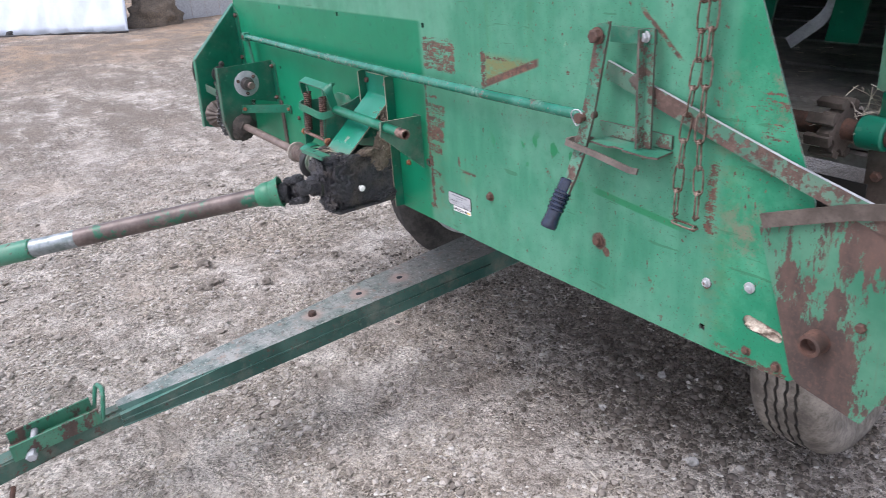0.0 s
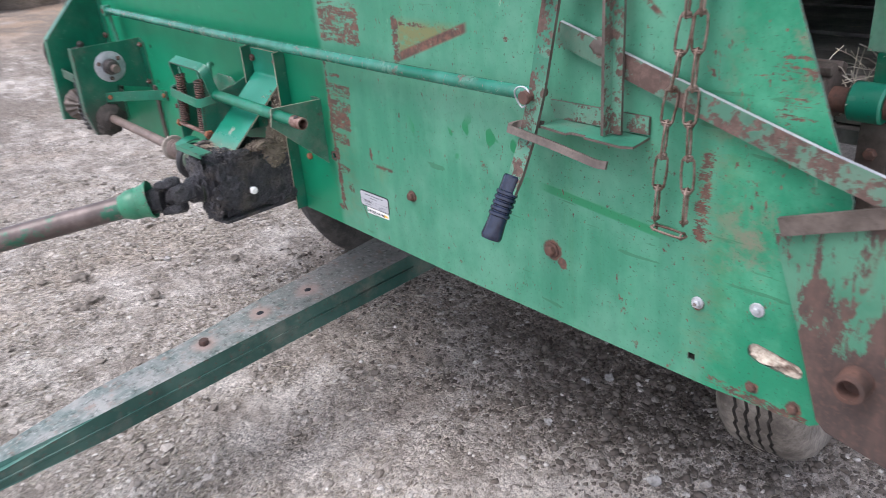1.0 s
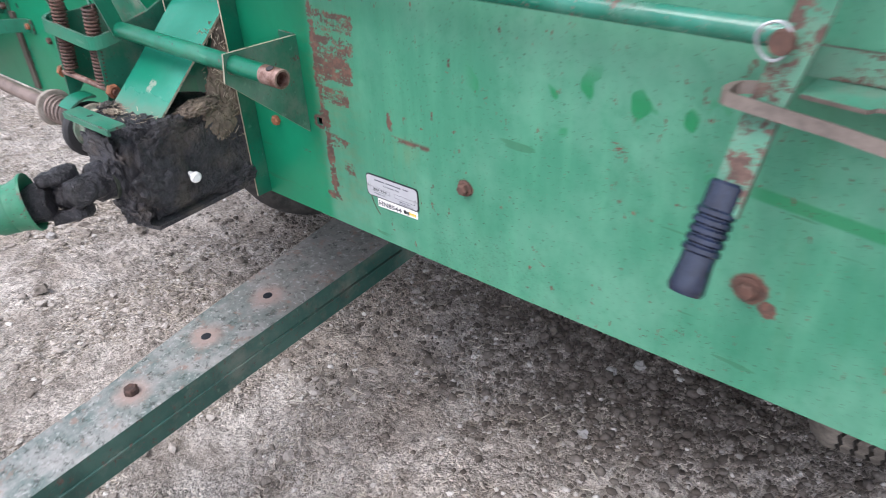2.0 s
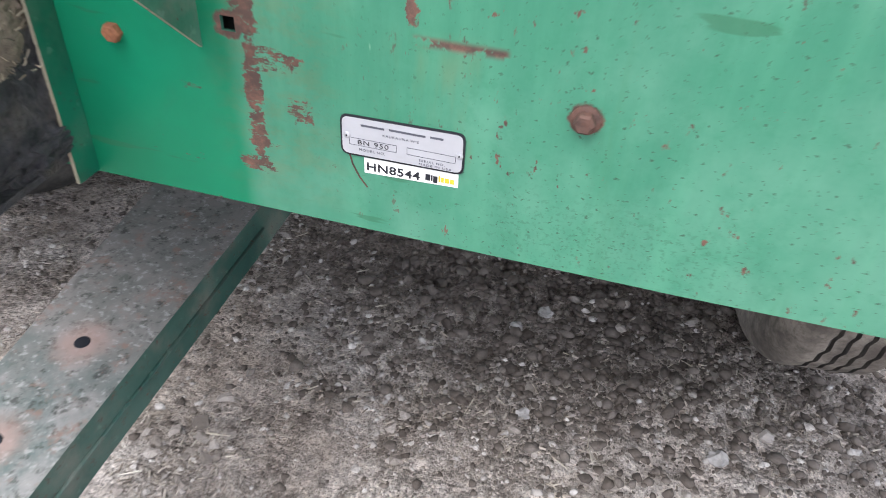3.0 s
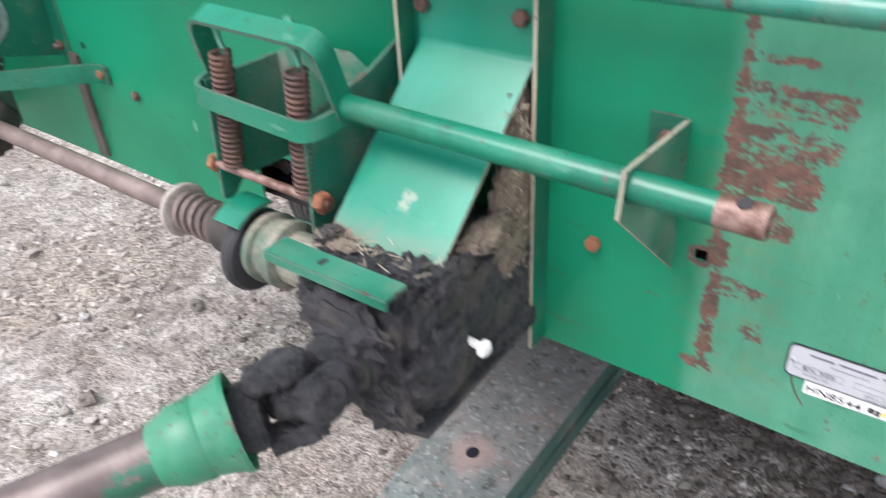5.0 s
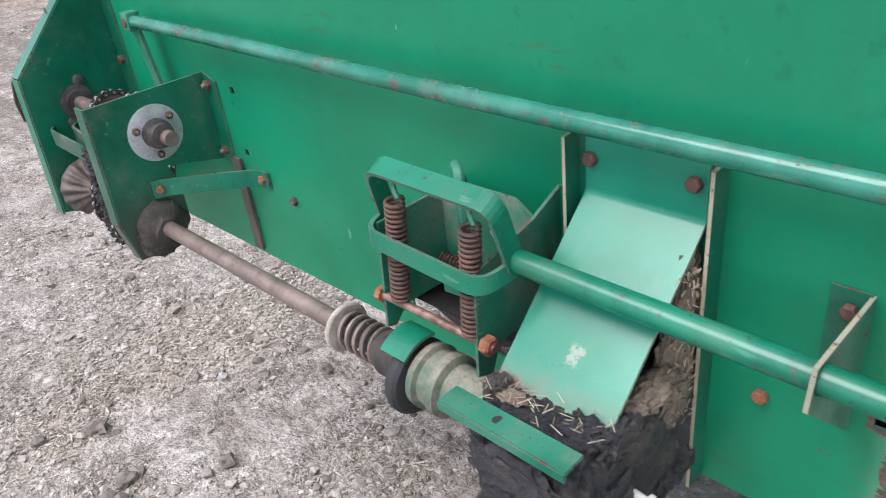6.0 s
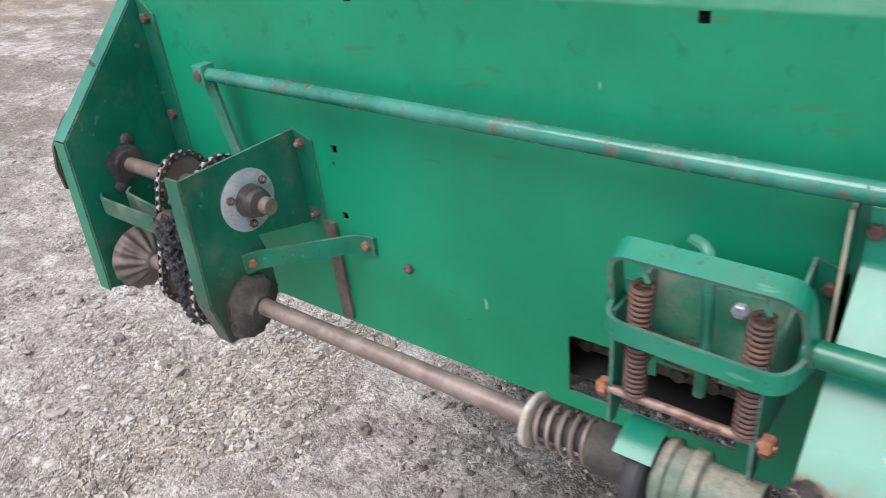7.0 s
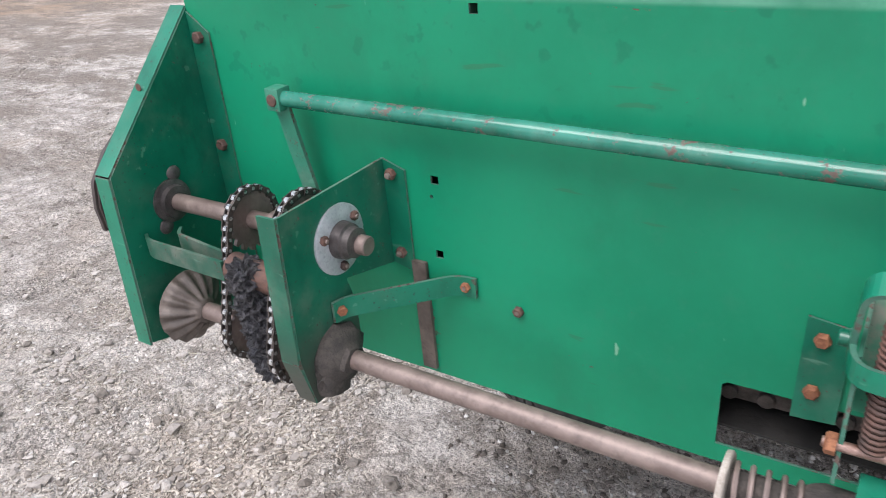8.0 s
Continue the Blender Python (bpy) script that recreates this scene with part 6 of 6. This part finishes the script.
drive_part("bare_tube", bm, BARE, "shiny bare stretch of tube")
bm = rod(mesh(), A + d * 0.765, A + d * 1.6, 0.031, 24)
drive_part("far_tube", bm, FAR_TUBE, "")

# ---- loose chain hung over the panel ----
def long_link(bm, c, along, flat, length, width, wire):
    along, flat = Vector(along).normalized(), Vector(flat)
    side = (flat - along * flat.dot(along)).normalized()
    a, b, pts = length / 2, width / 2, []
    for i in range(12):
        t = 2 * math.pi * i / 12
        k = max(-1, min(1, 1.5 * math.sin(t)))
        pts.append(Vector(c) + along * (a * k if abs(k) < 1 else math.copysign(a, k)) + side * b * math.cos(t) * (1.0 if abs(k) < 1 else 0.7))
    pipe(bm, pts, wire, 5, True)
    for s in (-1, 1):
        n = along.cross(side)
        e = Vector(c) + along * (a - 0.005) * s
        pipe(bm, [e + side * 0.006 * math.cos(q) * 1.1 + n * 0.005 * math.sin(q) for q in np.linspace(0, 2 * math.pi, 8)[:-1]], wire * 0.95, 4, True)
    return bm


chain_origin = (0.64, -0.02, 1.45)
hanging = empty("hanging_chain", "rusty long-link chain hung in a loop over the panel", "chain", chain_origin)
left = [Vector(p) for p in ((0.628, -0.02, 1.75), (0.638, -0.02, 1.406), (0.632, -0.02, 1.306), (0.617, -0.022, 1.197), (0.606, -0.02, 1.089), (0.604, -0.02, 1.03))]
right = [Vector(p) for p in ((0.66, -0.02, 1.75), (0.658, -0.02, 1.408), (0.653, -0.02, 1.309), (0.65, -0.024, 1.194), (0.651, -0.02, 1.091), (0.65, -0.02, 1.036))]
for strand in (left, right, [Vector((0.6, -0.02, 1.017)), Vector((0.653, -0.02, 1.015))]):
    total = sum((b - a).length for a, b in zip(strand, strand[1:]))
    count = max(1, int(round(total / 0.047)))
    for i in range(count):
        s = (i + 0.5) / count * total
        for a, b in zip(strand, strand[1:]):
            l = (b - a).length
            if s <= l:
                break
            s -= l
        c, d = a + (b - a).normalized() * s, (b - a)
        bm = long_link(mesh(), c, d, (1, 0.35, 0) if i % 2 else (-0.3, 1, 0), 0.055, 0.018, 0.002)
        for v in bm.verts:
            v.co -= Vector(chain_origin)
        part("chain_link", bm, HANG_CHAIN, hanging, "", True)

# ---- white plastic-wrapped heap in the distance ----
bm = mesh()
ROWS_N, COLS_N = 24, 90
grid = []
for j in range(ROWS_N + 1):
    row = []
    for i in range(COLS_N + 1):
        u, v = i / COLS_N, j / ROWS_N
        base = Vector((-19.8, -2.9, 0)).lerp(Vector((-14.25, 2.07, 0)), u)
        fold = 0.1 * noise.noise(Vector((u * 22 + v * 3, v * 2.5, 0))) + 0.05 * noise.noise(Vector((u * 50 - v * 6, v * 5, 3)))
        p = base + Vector((-0.664, 0.747, 0)) * (1.6 * v ** 1.5 + fold) + Vector((0, 0, 2.2 * math.sin(v * math.pi / 2)))
        p.z += 0.03 + (0.05 * noise.noise(Vector((u * 25, 1, 1))) if j == 0 else 0.0)
        row.append(bm.verts.new(p))
    grid.append(row)
for a, b in zip(grid, grid[1:]):
    for i in range(COLS_N):
        bm.faces.new((a[i], a[i + 1], b[i + 1], b[i]))
ext = bmesh.ops.extrude_face_region(bm, geom=bm.faces[:])["geom"]
bmesh.ops.translate(bm, vec=(-0.15, 0.0, -0.02), verts=[g for g in ext if isinstance(g, bmesh.types.BMVert)])
tagged(link_mesh("plastic_sheet", bm, TARP, None, "", True), "long heap covered with creased bluish-white plastic sheet", "covered heap")
pts = []
for i in range(61):
    q = Vector((-19.75, -2.95, 0.035)).lerp(Vector((-14.2, 2.03, 0.035)), i / 60)
    pts.append(q + Vector((0.06 * noise.noise(q * 2.3), 0.05 * noise.noise(q * 3.1), 0.02 * noise.noise(q * 4.0))))
bm = pipe(mesh(), pts, 0.022, 6)
lump(bm, (-16.35, 0.33, 0.06), (0.1, 0.16, 0.09), 3, 0.3, 3)
tagged(link_mesh("sheet_hem", bm, RUBBER, None, "", True), "dark weighted hem along the foot of the plastic sheet", "sheet hem")
fence = empty("metal_fence", "pale grey corrugated metal fence beyond the yard", "fence", (-15.3, 6.2, -0.05))
for i in range(40):
    y, x = -2.95 + 0.15 * i, 0.012 if i % 2 else 0.0
    part("fence_sheet", strap(mesh(), [(x, y, 0.0), (x, y, 2.25)], 0.148, 0.004, (0, 1, 0)), [GALV, GALV], fence, "", False)
# Lump added to give the dark, shadowed recess at the sheet's end.
bm = lump(mesh(), (-14.95, 2.75, 0.1), (0.4, 0.5, 0.45), 8, 0.35, 4, 3.0)
tagged(link_mesh("gap_shadow_lump", bm, MUD, None, "", True), "dark brown lump standing for the shadowed recess beside the plastic sheet", "mound")


# ---- loose litter on the ground ----
def scatter(count, seed, spots, maker):
    """Many small pieces joined into one mesh; spots gives each piece's place and maker its corners and faces."""
    rng = random.Random(seed)
    verts, faces = [], []
    for _ in range(count):
        x, y = spots(rng)
        v, f = maker(rng, x, y, ground_height(x, y))
        faces += [tuple(k + len(verts) for k in one) for one in f]
        verts += v
    return verts, faces


def heap_up(name, label, category, data, material, smooth=False):
    me = bpy.data.meshes.new(name)
    me.from_pydata(data[0], [], data[1])
    me.materials.append(material)
    if smooth:
        for p in me.polygons:
            p.use_smooth = True
    return tagged(new(name, me), label, category, "", "stuff")


tmp = bmesh.new()
bmesh.ops.create_icosphere(tmp, subdivisions=1, radius=1.0)
ICO_V = [v.co.copy() for v in tmp.verts]
ICO_F = [tuple(v.index for v in f.verts) for f in tmp.faces]
tmp.free()


def pebble(lo, hi, power=2.5, sink=0.3):
    def make(rng, x, y, z):
        r = lo + (hi - lo) * rng.random() ** power
        k = [rng.uniform(0.55, 1.35) for _ in ICO_V]
        a, s = rng.uniform(0, 6.28), (rng.uniform(0.7, 1.3), rng.uniform(0.7, 1.2), rng.uniform(0.35, 0.75))
        c, d = math.cos(a), math.sin(a)
        out = []
        for q, v in zip(k, ICO_V):
            px, py = v.x * s[0] * q * r, v.y * s[1] * q * r
            out.append((x + px * c - py * d, y + px * d + py * c, z + r * s[2] * (1 - sink) + v.z * s[2] * q * r))
        return out, ICO_F
    return make


def sliver(lo, hi, thin):
    def make(rng, x, y, z):
        l, w, t = rng.uniform(lo, hi) / 2, rng.uniform(0.6, 1.4) * thin / 2, rng.uniform(0.0006, 0.0018)
        a, tilt, roll = rng.uniform(0, 6.28), rng.uniform(-0.25, 0.25), rng.uniform(-0.4, 0.4)
        m = Matrix.Translation((x, y, z + t + abs(tilt) * l * 0.8 + 0.0015)) @ Euler((roll, tilt, a)).to_matrix().to_4x4()
        v = [tuple(m @ Vector(c)) for c in ((-l, -w, -t), (l, -w * 0.6, -t), (l, w * 0.6, -t), (-l, w, -t), (-l, -w, t), (l, -w * 0.6, t), (l, w * 0.6, t), (-l, w, t))]
        return v, [(0, 3, 2, 1), (4, 5, 6, 7), (0, 1, 5, 4), (1, 2, 6, 5), (2, 3, 7, 6), (3, 0, 4, 7)]
    return make


def yard(rng):
    while True:
        x, y = rng.uniform(-3.6, 1.0), rng.uniform(-1.3, 1.6)
        if noise.noise(Vector((x * 3.2, y * 3.2, 2.0))) + 0.6 * noise.noise(Vector((x * 9, y * 9, 5.0))) > rng.uniform(-0.25, 0.55):
            return x, y


def open_yard(rng):
    """The yard, with little litter in the darkened strip below the panel."""
    while True:
        x, y = yard(rng)
        if y < 0.3 or rng.random() < 0.3:
            return x, y


def under_panel(rng):
    while True:
        x, y = (rng.gauss(0.05, 0.38), rng.gauss(0.85, 0.28)) if rng.random() < 0.6 else (rng.uniform(-1.7, 1.0), rng.gauss(0.75, 0.3))
        if 0.15 < y < 1.7:
            return x, y


def below_panel(rng):
    """Denser towards the middle of the darkened strip, thinning out to its rims."""
    while True:
        x, y = rng.gauss(0.03, 0.34), rng.gauss(0.82, 0.25)
        if 0.35 < y < 1.7 and -1.7 < x < 1.3:
            return x, y


def below_edge(rng):
    while True:
        x, y = rng.uniform(-1.2, 1.2), rng.gauss(0.55, 0.28)
        if y < 1.4 and noise.noise(Vector((x * 4, y * 4, 9.0))) > rng.uniform(-0.5, 0.4):
            return x, y


def wide_yard(rng):
    while True:
        x, y = -2.0 - 8 * rng.random() ** 1.6, rng.uniform(-1.5, 3.5)
        if noise.noise(Vector((x * 2.0, y * 2.0, 2.0))) > rng.uniform(-0.2, 0.55):
            return x, y


heap_up("gravel", "fine grey gravel and crumbs of earth", "gravel", scatter(16000, 1, yard, pebble(0.0015, 0.009, 3.5, 0.45)), STONE)
heap_up("panel_gravel", "pale pebbles strewn over the dark soil below the panel", "gravel", scatter(1700, 11, below_edge, pebble(0.0018, 0.009, 3.2, 0.4)), STONE, True)
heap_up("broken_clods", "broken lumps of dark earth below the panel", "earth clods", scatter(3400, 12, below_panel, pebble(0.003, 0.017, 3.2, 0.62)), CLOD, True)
heap_up("earth_clods", "dark crumbly clods of moist earth below the panel, partly toned for shade", "earth clods", scatter(16000, 2, under_panel, pebble(0.0015, 0.012, 5.5, 0.7)), CLOD, True)
heap_up("yard_clods", "scattered grey lumps of dry earth", "earth clods", scatter(9000, 3, open_yard, pebble(0.0025, 0.018, 5.0, 0.6)), DRY_CLOD)
heap_up("wood_chips", "pale wood chips and chaff trodden into the dirt", "wood chips", scatter(25000, 5, open_yard, sliver(0.003, 0.016, 0.003)), CHIP)
heap_up("far_wood_chips", "pale wood chips scattered over the yard", "wood chips", scatter(22000, 6, wide_yard, sliver(0.005, 0.018, 0.005)), CHIP)
heap_up("far_clods", "dark crumbs of earth scattered over the yard", "earth clods", scatter(9000, 8, wide_yard, pebble(0.003, 0.017, 4.0, 0.7)), DRY_CLOD)
heap_up("straw_bits", "thin broken straws on the dirt", "straw", scatter(700, 7, yard, sliver(0.012, 0.045, 0.0018)), STRAW)


def stone(label, x, y, size, seed, material, group=""):
    z = ground_height(x, y)
    bm = lump(mesh(), (0, 0, 0), size, seed, 0.55, 2, 2.2)
    ob = link_mesh("stone", bm, material, None, "", False)
    ob.location = (x, y, z + size[2] * 0.55)
    return tagged(ob, label, "stone", group)


LIGHT_STONE = plain("pale_limestone", (0.4, 0.385, 0.365), 0.9, 0.0, 40, 0.2, 0.6)
DARK_CLOD = plain("dark_clod_earth", (0.2, 0.175, 0.15), 0.95, 0.0, 60, 0.25, 0.8)
for x, y, s, m in ((0.317, 0.473, 0.02, LIGHT_STONE), (-0.05, 0.463, 0.014, LIGHT_STONE), (-0.117, 0.715, 0.018, LIGHT_STONE), (-0.061, 0.767, 0.016, LIGHT_STONE), (-1.967, 0.081, 0.018, LIGHT_STONE)):
    stone("pale grey angular stone lying on the dirt", x, y, (s, s * 0.8, s * 0.75), int(x * 100), m, "pale stones")
for x, y, s in ((-1.8, -0.3, 0.03), (-1.74, -0.34, 0.02), (-1.77, -0.36, 0.024), (-1.75, 0.3, 0.022), (-2.762, 0.176, 0.02), (-2.05, -0.27, 0.035), (-1.65, -0.1, 0.025)):
    stone("dark brown lump of dried earth on the yard", x, y, (s, s * 0.85, s * 0.6), int(x * 100), DARK_CLOD, "dried earth lumps")
